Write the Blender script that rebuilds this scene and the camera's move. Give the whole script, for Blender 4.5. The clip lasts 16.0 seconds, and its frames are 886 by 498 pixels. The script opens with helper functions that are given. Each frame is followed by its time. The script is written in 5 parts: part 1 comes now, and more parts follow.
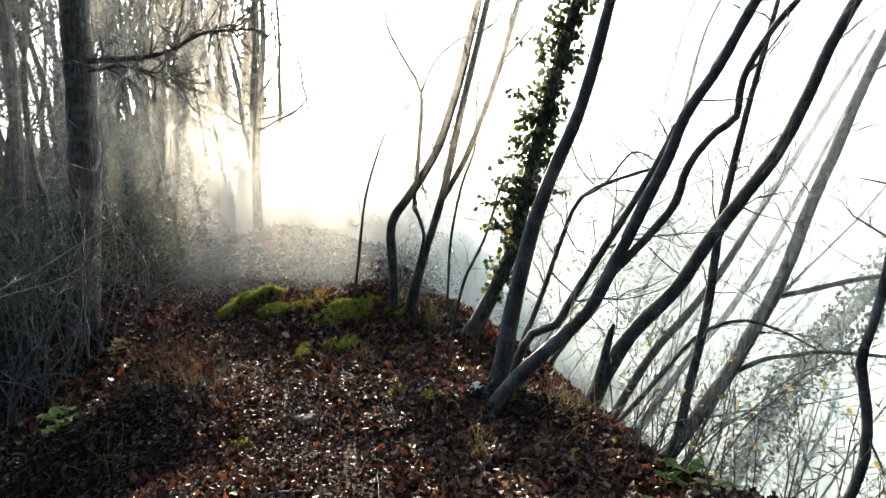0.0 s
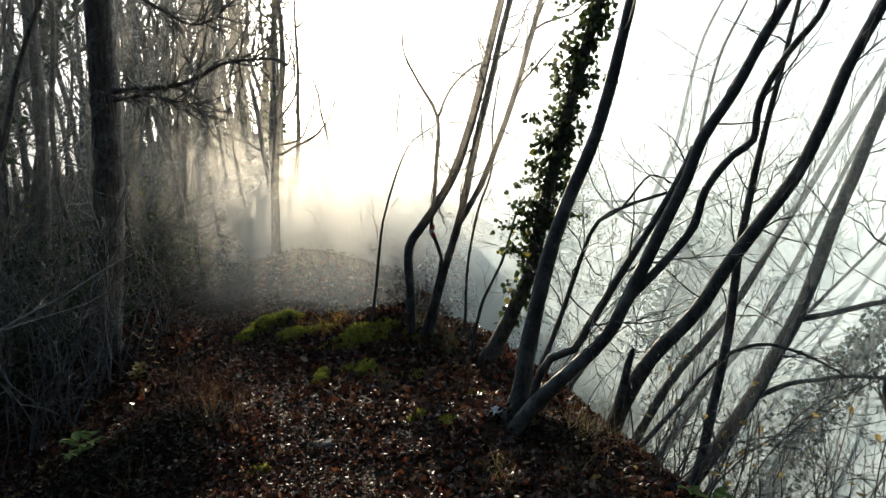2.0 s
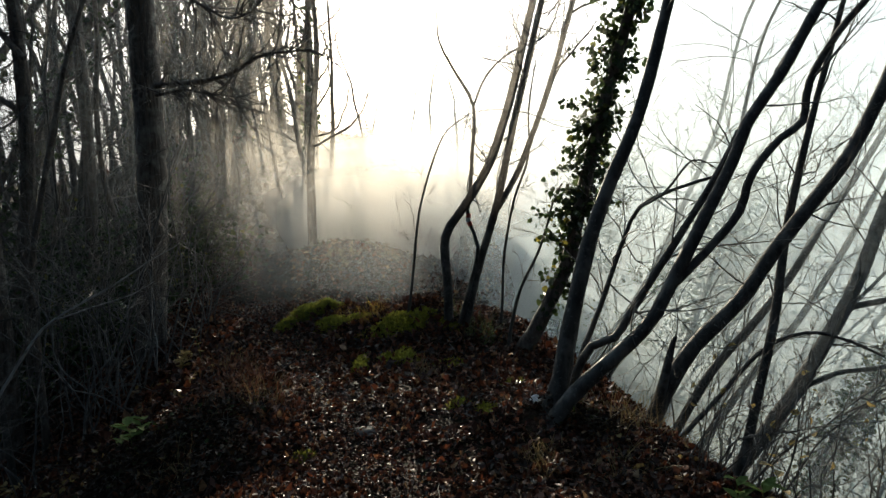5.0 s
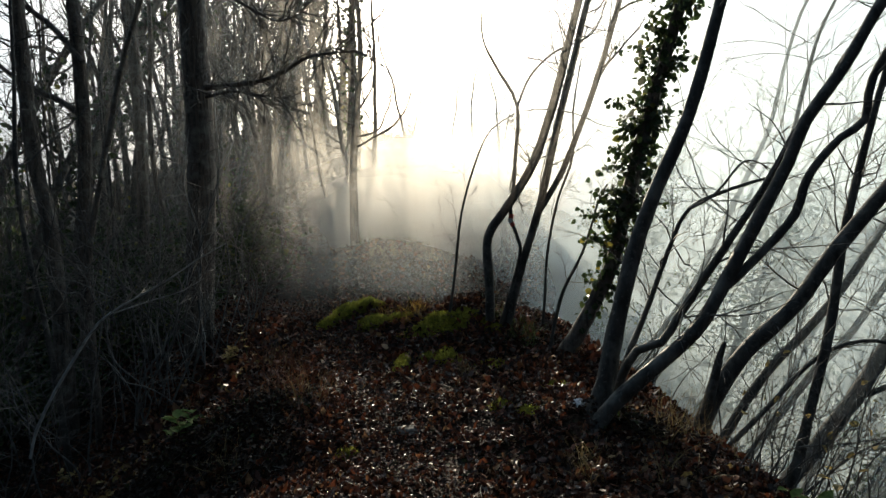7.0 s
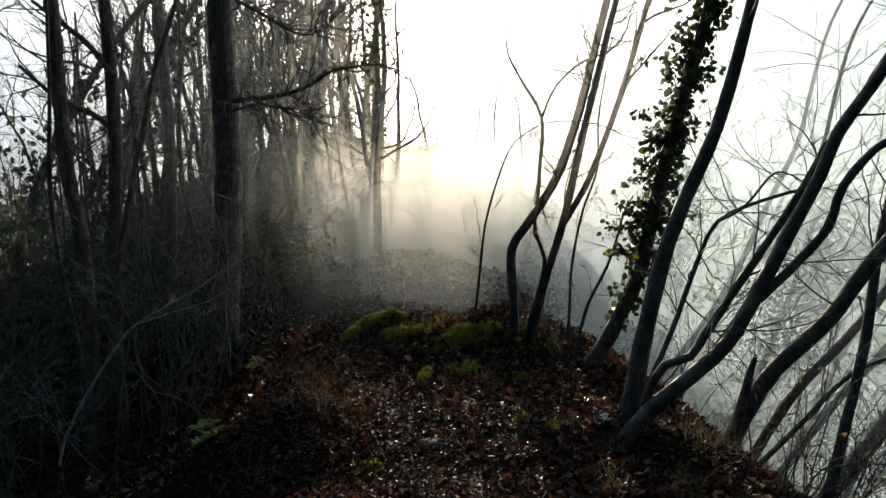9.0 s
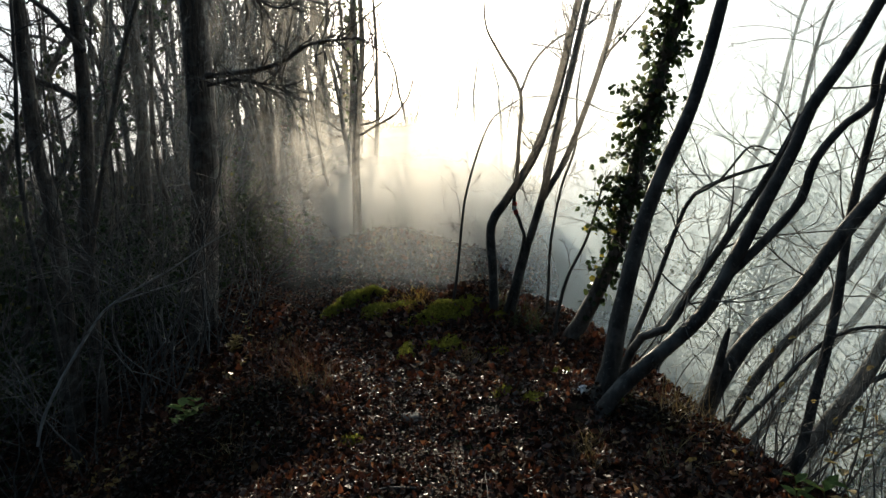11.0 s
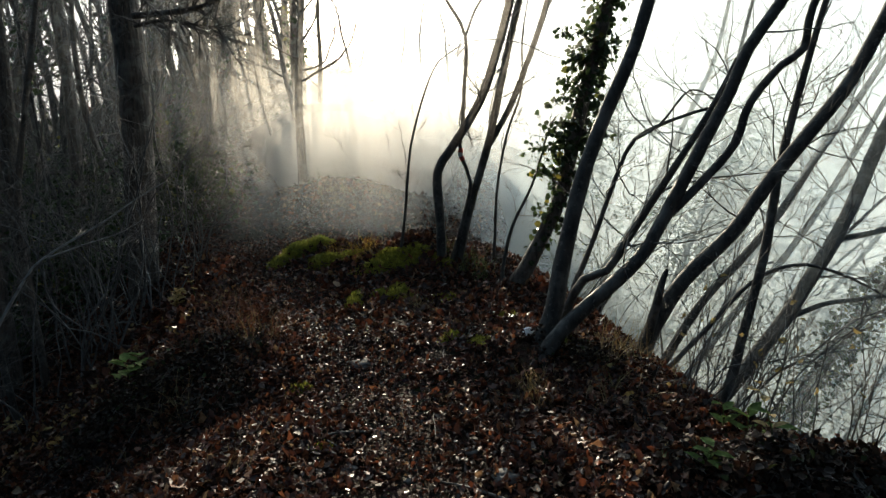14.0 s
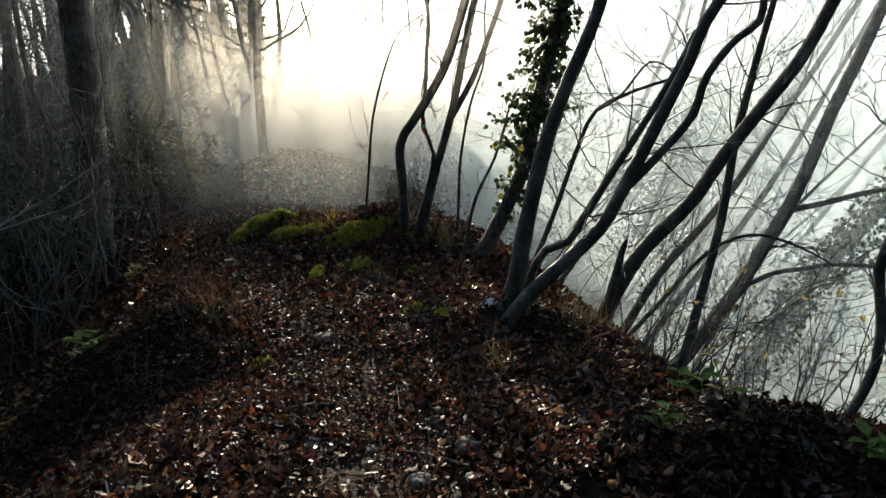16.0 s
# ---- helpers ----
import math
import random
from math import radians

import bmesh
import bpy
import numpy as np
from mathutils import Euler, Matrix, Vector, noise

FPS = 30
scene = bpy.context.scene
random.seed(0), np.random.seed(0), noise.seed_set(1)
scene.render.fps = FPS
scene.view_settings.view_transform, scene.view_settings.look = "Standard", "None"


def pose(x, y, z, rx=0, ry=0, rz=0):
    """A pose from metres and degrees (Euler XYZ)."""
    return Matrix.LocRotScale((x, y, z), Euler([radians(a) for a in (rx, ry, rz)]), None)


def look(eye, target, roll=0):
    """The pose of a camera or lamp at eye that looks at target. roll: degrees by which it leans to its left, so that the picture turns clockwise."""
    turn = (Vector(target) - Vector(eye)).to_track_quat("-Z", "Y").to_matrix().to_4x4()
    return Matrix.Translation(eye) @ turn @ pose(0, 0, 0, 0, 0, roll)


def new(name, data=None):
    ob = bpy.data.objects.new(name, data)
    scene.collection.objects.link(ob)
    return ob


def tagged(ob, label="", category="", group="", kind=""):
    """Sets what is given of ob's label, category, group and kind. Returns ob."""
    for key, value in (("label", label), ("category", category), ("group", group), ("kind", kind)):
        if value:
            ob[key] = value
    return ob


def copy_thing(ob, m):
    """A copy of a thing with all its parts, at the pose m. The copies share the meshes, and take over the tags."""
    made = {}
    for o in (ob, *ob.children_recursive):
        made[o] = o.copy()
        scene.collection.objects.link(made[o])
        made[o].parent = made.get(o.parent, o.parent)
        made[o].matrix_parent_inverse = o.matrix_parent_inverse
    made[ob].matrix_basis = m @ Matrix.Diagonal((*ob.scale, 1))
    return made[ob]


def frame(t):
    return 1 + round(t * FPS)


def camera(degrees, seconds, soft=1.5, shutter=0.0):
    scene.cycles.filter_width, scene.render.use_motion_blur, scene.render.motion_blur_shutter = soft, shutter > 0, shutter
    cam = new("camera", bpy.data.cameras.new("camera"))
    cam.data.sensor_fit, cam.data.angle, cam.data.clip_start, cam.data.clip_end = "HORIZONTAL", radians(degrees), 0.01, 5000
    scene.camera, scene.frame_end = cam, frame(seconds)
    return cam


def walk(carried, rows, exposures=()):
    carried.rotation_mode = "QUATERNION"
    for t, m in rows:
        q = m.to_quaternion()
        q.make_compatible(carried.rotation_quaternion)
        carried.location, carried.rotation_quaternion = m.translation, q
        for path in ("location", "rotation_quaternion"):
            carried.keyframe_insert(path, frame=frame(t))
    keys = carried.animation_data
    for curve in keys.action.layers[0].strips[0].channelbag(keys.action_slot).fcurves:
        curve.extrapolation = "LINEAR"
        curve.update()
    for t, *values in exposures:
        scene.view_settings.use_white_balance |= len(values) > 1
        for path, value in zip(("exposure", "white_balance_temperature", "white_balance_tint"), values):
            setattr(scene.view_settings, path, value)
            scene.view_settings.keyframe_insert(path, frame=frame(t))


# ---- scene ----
cam = camera(71.3, 16.0, soft=1.4)
# seconds, eye, yaw to the left, pitch, roll
PATH = [
    (0, 0.001, 0.000, 1.600, 0.91, -6.88, 0.06),
    (0.5, 0.003, -0.008, 1.613, 1.07, -5.22, -0.08),
    (1, 0.003, -0.015, 1.616, 1.48, -5.20, -0.15),
    (1.5, -0.001, -0.015, 1.615, 1.81, -5.07, -0.32),
    (2, -0.009, -0.019, 1.614, 2.41, -4.78, -0.37),
    (2.5, -0.020, -0.015, 1.619, 3.02, -4.71, -0.42),
    (3, -0.025, -0.017, 1.616, 3.52, -4.88, -0.71),
    (3.5, -0.028, -0.019, 1.618, 3.71, -5.26, -0.67),
    (4, -0.031, -0.018, 1.610, 3.90, -5.57, -0.76),
    (6.5, -0.070, -0.015, 1.607, 8.56, -5.73, -1.14),
    (7, -0.075, -0.013, 1.610, 9.16, -5.66, -0.90),
    (7.5, -0.086, 0.001, 1.605, 10.10, -5.68, -0.88),
    (8, -0.093, 0.012, 1.606, 10.86, -5.27, -0.74),
    (8.5, -0.090, 0.006, 1.619, 11.12, -4.96, -0.91),
    (9, -0.093, -0.007, 1.613, 11.19, -4.58, -0.84),
    (11.5, -0.079, -0.005, 1.597, 9.14, -7.32, -1.27),
    (12, -0.074, -0.000, 1.594, 8.84, -7.73, -1.27),
    (12.5, -0.071, 0.000, 1.585, 7.71, -8.16, -1.05),
    (13, -0.065, -0.004, 1.584, 7.51, -10.58, -1.12),
    (13.5, -0.059, 0.012, 1.579, 5.41, -11.04, -1.17),
    (14, -0.057, 0.005, 1.578, 4.85, -11.45, -1.48),
    (14.5, -0.043, 0.011, 1.573, 2.50, -12.10, -1.14),
    (15, -0.039, 0.006, 1.569, 1.56, -12.56, -1.05),
    (15.5, -0.041, 0.011, 1.566, 1.63, -13.32, -1.10),
    (16, -0.041, 0.010, 1.562, 1.60, -13.92, -1.18),
]
EXPOSURES = [(0.0, 2.55), (1.0, 2.2), (2.0, 1.4), (3.5, 0.98), (7.0, 0.98), (9.0, 0.93), (12.5, 1.14), (16.0, 1.38)]
walk(cam, [(t, pose(x, y, z, 90 + pitch, 0, yaw) @ pose(0, 0, 0, 0, 0, roll)) for t, x, y, z, yaw, pitch, roll in PATH], EXPOSURES)

# ---- light ----
SUN_YAW, SUN_UP = 12.6, 13.0
sun_way = Vector((-math.sin(radians(SUN_YAW)) * math.cos(radians(SUN_UP)), math.cos(radians(SUN_YAW)) * math.cos(radians(SUN_UP)), math.sin(radians(SUN_UP))))
sun = new("sun", bpy.data.lights.new("sun", "SUN"))
sun.data.energy, sun.data.angle, sun.data.color = 5.0, radians(0.53), (1.0, 0.87, 0.66)
sun.matrix_world = look(sun_way * 60, (0, 0, 0))

world = bpy.data.worlds.new("misty_sky")
world.use_nodes = True
scene.world = world


class Nodes:
    """A small shorthand for building a node tree."""

    def __init__(self, tree):
        self.tree = tree
        tree.nodes.clear()

    def add(self, kind, inputs=None, **settings):
        node = self.tree.nodes.new(kind)
        for key, value in settings.items():
            setattr(node, key, value)
        for key, value in (inputs or {}).items():
            if isinstance(value, bpy.types.NodeSocket):
                self.tree.links.new(value, node.inputs[key])
            else:
                node.inputs[key].default_value = value
        return node

    def math(self, op, a, b=0.0, c=0.0):
        return self.add("ShaderNodeMath", {0: a, 1: b, 2: c}, operation=op).outputs[0]

    def mix(self, f, a, b, blend="MIX"):
        node = self.add("ShaderNodeMix", data_type="RGBA", blend_type=blend)
        for key, value in ((0, f), (6, a), (7, b)):
            if isinstance(value, bpy.types.NodeSocket):
                self.tree.links.new(value, node.inputs[key])
            else:
                node.inputs[key].default_value = value if key == 0 else (*value, 1)
        return node.outputs[2]

    def noise(self, where, scale, detail=4.0, rough=0.55):
        return self.add("ShaderNodeTexNoise", {"Vector": where, "Scale": scale, "Detail": detail, "Roughness": rough}).outputs[0]

    def ramp(self, f, *stops):
        node = self.add("ShaderNodeValToRGB", {0: f})
        while len(node.color_ramp.elements) < len(stops):
            node.color_ramp.elements.new(0.5)
        for e, (at, colour) in zip(node.color_ramp.elements, stops):
            e.position, e.color = at, (*colour, 1)
        return node.outputs[0]

    def span(self, value, a, b, c, d):
        return self.add("ShaderNodeMapRange", {0: value, 1: a, 2: b, 3: c, 4: d}).outputs[0]


w = Nodes(world.node_tree)
sky = w.add("ShaderNodeTexSky", sky_type="NISHITA", sun_disc=False, sun_elevation=radians(SUN_UP), sun_rotation=radians(-SUN_YAW), air_density=1.0, dust_density=3.0)
way = w.add("ShaderNodeTexCoord").outputs["Generated"]
toward = w.add("ShaderNodeVectorMath", {0: way, 1: tuple(sun_way)}, operation="DOT_PRODUCT").outputs["Value"]
toward = w.math("MAXIMUM", toward, 0.0)
# fog lit from behind: an aureole round the sun over an even grey, thinner and bluer high up and away from it
up = w.add("ShaderNodeSeparateXYZ", {0: way}).outputs[2]
lower = w.span(up, -0.1, 0.28, 0.04, 1.0)
halo = w.math("MULTIPLY", w.math("MULTIPLY", w.math("POWER", toward, 22.0), 4.6), lower)
broad = w.add("ShaderNodeCombineXYZ", {0: w.math("POWER", toward, 2.7), 1: w.math("POWER", toward, 2.1), 2: w.math("POWER", toward, 1.7)}).outputs[0]
veil = w.mix(w.span(up, -0.35, 0.25, 0.0, 1.0), (0.009, 0.012, 0.0145), (0.02, 0.033, 0.047))
warm = w.add("ShaderNodeVectorMath", {0: (1.0, 0.9, 0.68), "Scale": halo}, operation="SCALE").outputs[0]
cool = w.add("ShaderNodeVectorMath", {0: broad, "Scale": w.math("MULTIPLY", lower, 1.5)}, operation="SCALE").outputs[0]
total = w.mix(1.0, w.mix(1.0, w.mix(1.0, veil, warm, "ADD"), cool, "ADD"), w.mix(1.0, sky.outputs[0], (0.009, 0.009, 0.009), "MULTIPLY"), "ADD")
back = w.add("ShaderNodeBackground", {0: total, 1: 0.72})
w.add("ShaderNodeOutputWorld", {0: back.outputs[0]})


# ---- materials ----
def material(name):
    mat = bpy.data.materials.new(name)
    mat.use_nodes = True
    return mat, Nodes(mat.node_tree)


def finish(n, colour, rough=0.8, height=None, depth=0.01, gloss=0.4, through_light=0.0, through_colour=None):
    put = {"Base Color": colour, "Roughness": rough, "Specular IOR Level": gloss}
    if height is not None:
        put["Normal"] = n.add("ShaderNodeBump", {"Strength": 1.0, "Distance": depth, "Height": height}).outputs[0]
    shader = n.add("ShaderNodeBsdfPrincipled", put).outputs[0]
    if through_light:
        trans = n.add("ShaderNodeBsdfTranslucent", {0: through_colour if through_colour is not None else colour}).outputs[0]
        shader = n.add("ShaderNodeMixShader", {0: through_light, 1: shader, 2: trans}).outputs[0]
    n.add("ShaderNodeOutputMaterial", {0: shader})


def bark(name, dark, light, lichen, scale, ridges, depth):
    """Bark with fissures along the stem, mottling and pale lichen spots."""
    mat, n = material(name)
    at = n.add("ShaderNodeTexCoord").outputs["Object"]
    stretched = n.add("ShaderNodeMapping", {"Vector": at, "Scale": (1, 1, ridges)}).outputs[0]
    grain = n.noise(stretched, scale, 6)
    mottle = n.noise(at, 6, 3)
    colour = n.mix(n.span(grain, 0.35, 0.65, 0, 1), dark, light)
    colour = n.mix(n.span(mottle, 0.52, 0.68, 0, 0.65), colour, lichen)
    spots = n.noise(at, 38, 2)
    colour = n.mix(n.span(spots, 0.62, 0.7, 0, 0.6), colour, lichen)
    finish(n, colour, n.span(grain, 0.3, 0.7, 0.55, 0.85), grain, depth)
    return mat


SMOOTH_BARK = bark("smooth_grey_bark", (0.024, 0.023, 0.021), (0.095, 0.09, 0.08), (0.2, 0.2, 0.18), 18, 0.35, 0.016)
ROUGH_BARK = bark("fissured_brown_bark", (0.035, 0.028, 0.023), (0.15, 0.12, 0.095), (0.26, 0.25, 0.22), 26, 0.12, 0.035)
TWIG_BARK = bark("twig_bark", (0.05, 0.044, 0.039), (0.135, 0.118, 0.1), (0.22, 0.21, 0.19), 40, 0.3, 0.002)
# Bark for the bough, made paler in place of sky light falling on it.
SKYLIT_BARK = bark("weathered_pale_bark", (0.2, 0.2, 0.195), (0.38, 0.38, 0.37), (0.45, 0.46, 0.44), 30, 0.3, 0.004)
HAZEL_BARK = bark("hazel_bark", (0.05, 0.05, 0.048), (0.14, 0.137, 0.13), (0.26, 0.26, 0.25), 30, 0.3, 0.002)


def soil_material():
    mat, n = material("dark_leafy_soil")
    at = n.add("ShaderNodeTexCoord").outputs["Object"]
    fine, broad = n.noise(at, 28, 6, 0.65), n.noise(at, 1.1, 3)
    cells = n.add("ShaderNodeTexVoronoi", {"Vector": at, "Scale": 22.0})
    colour = n.ramp(fine, (0.3, (0.006, 0.004, 0.003)), (0.55, (0.016, 0.01, 0.007)), (0.75, (0.04, 0.024, 0.015)))
    leafy = n.mix(0.5, colour, n.mix(1.0, cells.outputs["Color"], (0.07, 0.036, 0.02), "MULTIPLY"))
    colour = n.mix(n.span(broad, 0.4, 0.65, 0, 1), colour, leafy)
    finish(n, colour, 0.75, n.math("ADD", fine, n.math("MULTIPLY", cells.outputs["Distance"], 0.7)), 0.04, 0.05)
    return mat


def leaf_material(name, *stops, rough=0.45, let=0.2, gloss=0.5):
    """Leaves that differ one by one, with a blotchy blade."""
    mat, n = material(name)
    one = n.add("ShaderNodeNewGeometry").outputs["Random Per Island"]
    at = n.add("ShaderNodeTexCoord").outputs["Object"]
    colour = n.ramp(one, *stops)
    blotch = n.noise(at, 60, 3)
    colour = n.mix(n.span(blotch, 0.4, 0.7, 0, 0.55), colour, (0.03, 0.018, 0.01))
    wet = n.math("FRACT", n.math("MULTIPLY", one, 37.0))
    finish(n, colour, n.math("ADD", n.span(wet, 0.0, 1.0, rough - 0.1, rough + 0.35), n.math("MULTIPLY", blotch, 0.15)), blotch, 0.003, gloss, let, colour)
    return mat


def plain(name, a, b, scale, rough, depth=0.0, let=0.0, gloss=0.4):
    mat, n = material(name)
    at = n.add("ShaderNodeTexCoord").outputs["Object"]
    f = n.noise(at, scale, 5, 0.6)
    broad = n.noise(at, scale / 8, 2)
    colour = n.mix(n.span(n.math("ADD", n.math("MULTIPLY", f, 0.6), n.math("MULTIPLY", broad, 0.4)), 0.35, 0.65, 0, 1), a, b)
    finish(n, colour, rough, f, depth or 0.002, gloss, let)
    return mat


SOIL = soil_material()
LITTER = leaf_material("wet_fallen_leaves", (0.0, (0.013, 0.008, 0.006)), (0.42, (0.04, 0.015, 0.01)), (0.68, (0.095, 0.03, 0.016)), (0.82, (0.15, 0.047, 0.022)), (0.93, (0.19, 0.085, 0.042)), (0.975, (0.26, 0.165, 0.09)), rough=0.26, let=0.34, gloss=0.28)
MOSS = plain("green_moss", (0.05, 0.065, 0.012), (0.25, 0.255, 0.04), 60, 0.95, 0.03, 0.45)
# Shoots coloured brighter than the cushion to imitate a sunlit rim.
MOSS_LIT_TIP = plain("moss_shoots", (0.09, 0.11, 0.02), (0.4, 0.385, 0.06), 30, 0.8, 0.002, 0.65)
RUSSET = leaf_material("russet_bracken", (0.0, (0.09, 0.03, 0.014)), (0.5, (0.19, 0.065, 0.028)), (1.0, (0.28, 0.13, 0.06)), rough=0.5, let=0.4)
# Dry grass again, brighter and yellower to stand in for sun on it.
SUNLIT_GRASS = leaf_material("golden_grass", (0.0, (0.28, 0.16, 0.03)), (0.5, (0.42, 0.27, 0.05)), (1.0, (0.5, 0.34, 0.09)), rough=0.6, let=0.5)
IVY = leaf_material("ivy_leaves", (0.0, (0.02, 0.04, 0.015)), (0.5, (0.04, 0.075, 0.025)), (0.92, (0.07, 0.11, 0.03)), (1.0, (0.25, 0.22, 0.04)), rough=0.3, let=0.42)
# Dark rotting leaves, deepened further to stand in for shade in hollows and banks.
SHADE_LEAF = leaf_material("damp_dark_leaves", (0.0, (0.009, 0.006, 0.005)), (0.5, (0.024, 0.015, 0.01)), (0.85, (0.05, 0.028, 0.017)), (0.95, (0.03, 0.045, 0.015)), (1.0, (0.05, 0.07, 0.02)), rough=0.5, let=0.15, gloss=0.2)
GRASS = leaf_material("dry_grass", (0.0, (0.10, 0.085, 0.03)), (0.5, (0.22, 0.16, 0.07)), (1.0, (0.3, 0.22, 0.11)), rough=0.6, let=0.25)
GREEN_GRASS = leaf_material("green_grass", (0.0, (0.04, 0.075, 0.02)), (0.6, (0.09, 0.13, 0.03)), (1.0, (0.2, 0.19, 0.06)), rough=0.5, let=0.3)
GREEN_LEAF = leaf_material("green_leaves", (0.0, (0.06, 0.12, 0.025)), (0.6, (0.12, 0.19, 0.05)), (1.0, (0.22, 0.24, 0.07)), rough=0.6, let=0.45, gloss=0.2)
YELLOW_LEAF = leaf_material("yellow_leaves", (0.0, (0.33, 0.21, 0.07)), (0.6, (0.37, 0.28, 0.11)), (1.0, (0.28, 0.14, 0.05)), rough=0.5, let=0.5)
STONE = plain("grey_stone", (0.035, 0.033, 0.03), (0.11, 0.1, 0.09), 25, 0.8, 0.01)
TISSUE = plain("white_paper", (0.8, 0.8, 0.82), (0.88, 0.88, 0.88), 40, 0.9, 0.004, 0.3)
RED_PAINT = plain("red_paint", (0.3, 0.03, 0.025), (0.42, 0.06, 0.04), 60, 0.7)
WHITE_PAINT = plain("white_paint", (0.6, 0.57, 0.53), (0.75, 0.72, 0.68), 60, 0.7)


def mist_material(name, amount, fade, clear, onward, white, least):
    """Stand-in sheet for mist: most light goes straight on, the rest scatters both ways."""
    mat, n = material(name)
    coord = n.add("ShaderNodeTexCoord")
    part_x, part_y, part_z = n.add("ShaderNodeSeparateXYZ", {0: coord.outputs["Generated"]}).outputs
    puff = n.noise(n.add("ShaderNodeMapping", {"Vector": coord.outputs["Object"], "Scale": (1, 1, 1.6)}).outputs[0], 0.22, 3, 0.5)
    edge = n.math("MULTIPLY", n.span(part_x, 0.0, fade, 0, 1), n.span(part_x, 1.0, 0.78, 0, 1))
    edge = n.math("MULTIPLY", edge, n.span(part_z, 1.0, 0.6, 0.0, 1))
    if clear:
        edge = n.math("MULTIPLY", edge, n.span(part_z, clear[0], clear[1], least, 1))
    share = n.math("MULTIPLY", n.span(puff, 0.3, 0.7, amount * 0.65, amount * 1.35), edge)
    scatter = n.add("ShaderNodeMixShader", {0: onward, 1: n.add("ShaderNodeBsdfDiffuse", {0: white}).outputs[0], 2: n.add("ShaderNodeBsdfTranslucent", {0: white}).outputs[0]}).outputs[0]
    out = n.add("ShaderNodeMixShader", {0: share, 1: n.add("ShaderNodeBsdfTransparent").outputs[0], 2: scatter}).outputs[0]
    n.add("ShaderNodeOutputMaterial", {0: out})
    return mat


# ---- geometry helpers ----
rng = np.random.default_rng(7)


class Geo:
    """Vertices and faces of one mesh."""

    def __init__(self):
        self.v, self.f, self.count = [], [], 0

    def put(self, verts, faces):
        self.v.append(np.asarray(verts, float).reshape(-1, 3))
        self.f.append((np.asarray(faces, int) + self.count))
        self.count += len(self.v[-1])

    def tube(self, points, radii, sides=8, lumps=0.0):
        """A round stem along points with a radius for each, its far end closed to a tip."""
        p = np.asarray(points, float)
        r = np.asarray(radii, float)
        t = np.gradient(p, axis=0)
        t /= np.linalg.norm(t, axis=1)[:, None] + 1e-9
        side = np.cross(t, np.array([0.31, 0.95, 0.05]))
        side /= np.linalg.norm(side, axis=1)[:, None] + 1e-9
        over = np.cross(t, side)
        a = np.linspace(0, 2 * np.pi, sides, endpoint=False)
        rr = r[:, None] * np.ones(sides)
        if lumps:
            rr = rr * (1 + lumps * rng.normal(size=(len(p), 1)) * 0.6 + lumps * rng.normal(size=rr.shape))
        ring = p[:, None] + rr[..., None] * (np.cos(a)[None, :, None] * side[:, None] + np.sin(a)[None, :, None] * over[:, None])
        k, m = np.meshgrid(np.arange(len(p) - 1), np.arange(sides), indexing="ij")
        m2 = (m + 1) % sides
        quads = np.stack([k * sides + m, k * sides + m2, (k + 1) * sides + m2, (k + 1) * sides + m], -1).reshape(-1, 4)
        self.put(ring, quads)

    def blades(self, place, ahead, up, length, width, fold=0.25, bend=0.15, ragged=0.0):
        """Many leaves at once: two halves folded along the rib, six corners each."""
        place, ahead, up = (np.asarray(v, float) for v in (place, ahead, up))
        ahead = ahead / (np.linalg.norm(ahead, axis=1)[:, None] + 1e-9)
        side = np.cross(ahead, up)
        side /= np.linalg.norm(side, axis=1)[:, None] + 1e-9
        up = np.cross(side, ahead)
        length, width, fold, bend = (np.broadcast_to(v, len(place))[:, None] for v in (length, width, fold, bend))
        corner = []
        for along, across, lift in ((0, 0, 0), (0.3, 0.5, 1), (0.68, 0.42, 1.1), (1.0, 0, 0), (0.68, -0.42, 1.0), (0.3, -0.5, 0.9)):
            if ragged:
                along = along + ragged * 0.35 * rng.normal(size=length.shape)
                across = across * (1 + ragged * rng.normal(size=length.shape))
                lift = lift + ragged * 1.6 * rng.normal(size=length.shape)
            corner.append(place + ahead * length * along + side * width * across + up * (lift * fold * width + bend * length * along * along))
        n = len(place)
        v = np.stack(corner, 1).reshape(-1, 3)
        base = np.arange(n)[:, None] * 6
        self.put(v, np.concatenate([base + [0, 1, 2, 3], base + [0, 3, 4, 5]]))

    def mesh(self, name, mat, origin=(0, 0, 0), smooth=True):
        me = bpy.data.meshes.new(name)
        if self.v:
            v = np.concatenate(self.v) - np.asarray(origin, float)
            me.vertices.add(len(v))
            me.vertices.foreach_set("co", v.astype(np.float32).ravel())
            loops = np.concatenate([f.ravel() for f in self.f])
            sizes = np.concatenate([np.full(len(f), f.shape[1]) for f in self.f])
            me.loops.add(len(loops))
            me.loops.foreach_set("vertex_index", loops.astype(np.int32))
            me.polygons.add(len(sizes))
            me.polygons.foreach_set("loop_start", np.r_[0, np.cumsum(sizes)[:-1]].astype(np.int32))
            me.polygons.foreach_set("use_smooth", np.full(len(sizes), smooth))
            me.update(calc_edges=True)
            me.validate()
        me.materials.append(mat)
        return me


def thing(name, at, label, category, group="", kind=""):
    ob = new(name)
    ob.empty_display_size = 0.1
    ob.location = at
    return tagged(ob, label, category, group, kind)


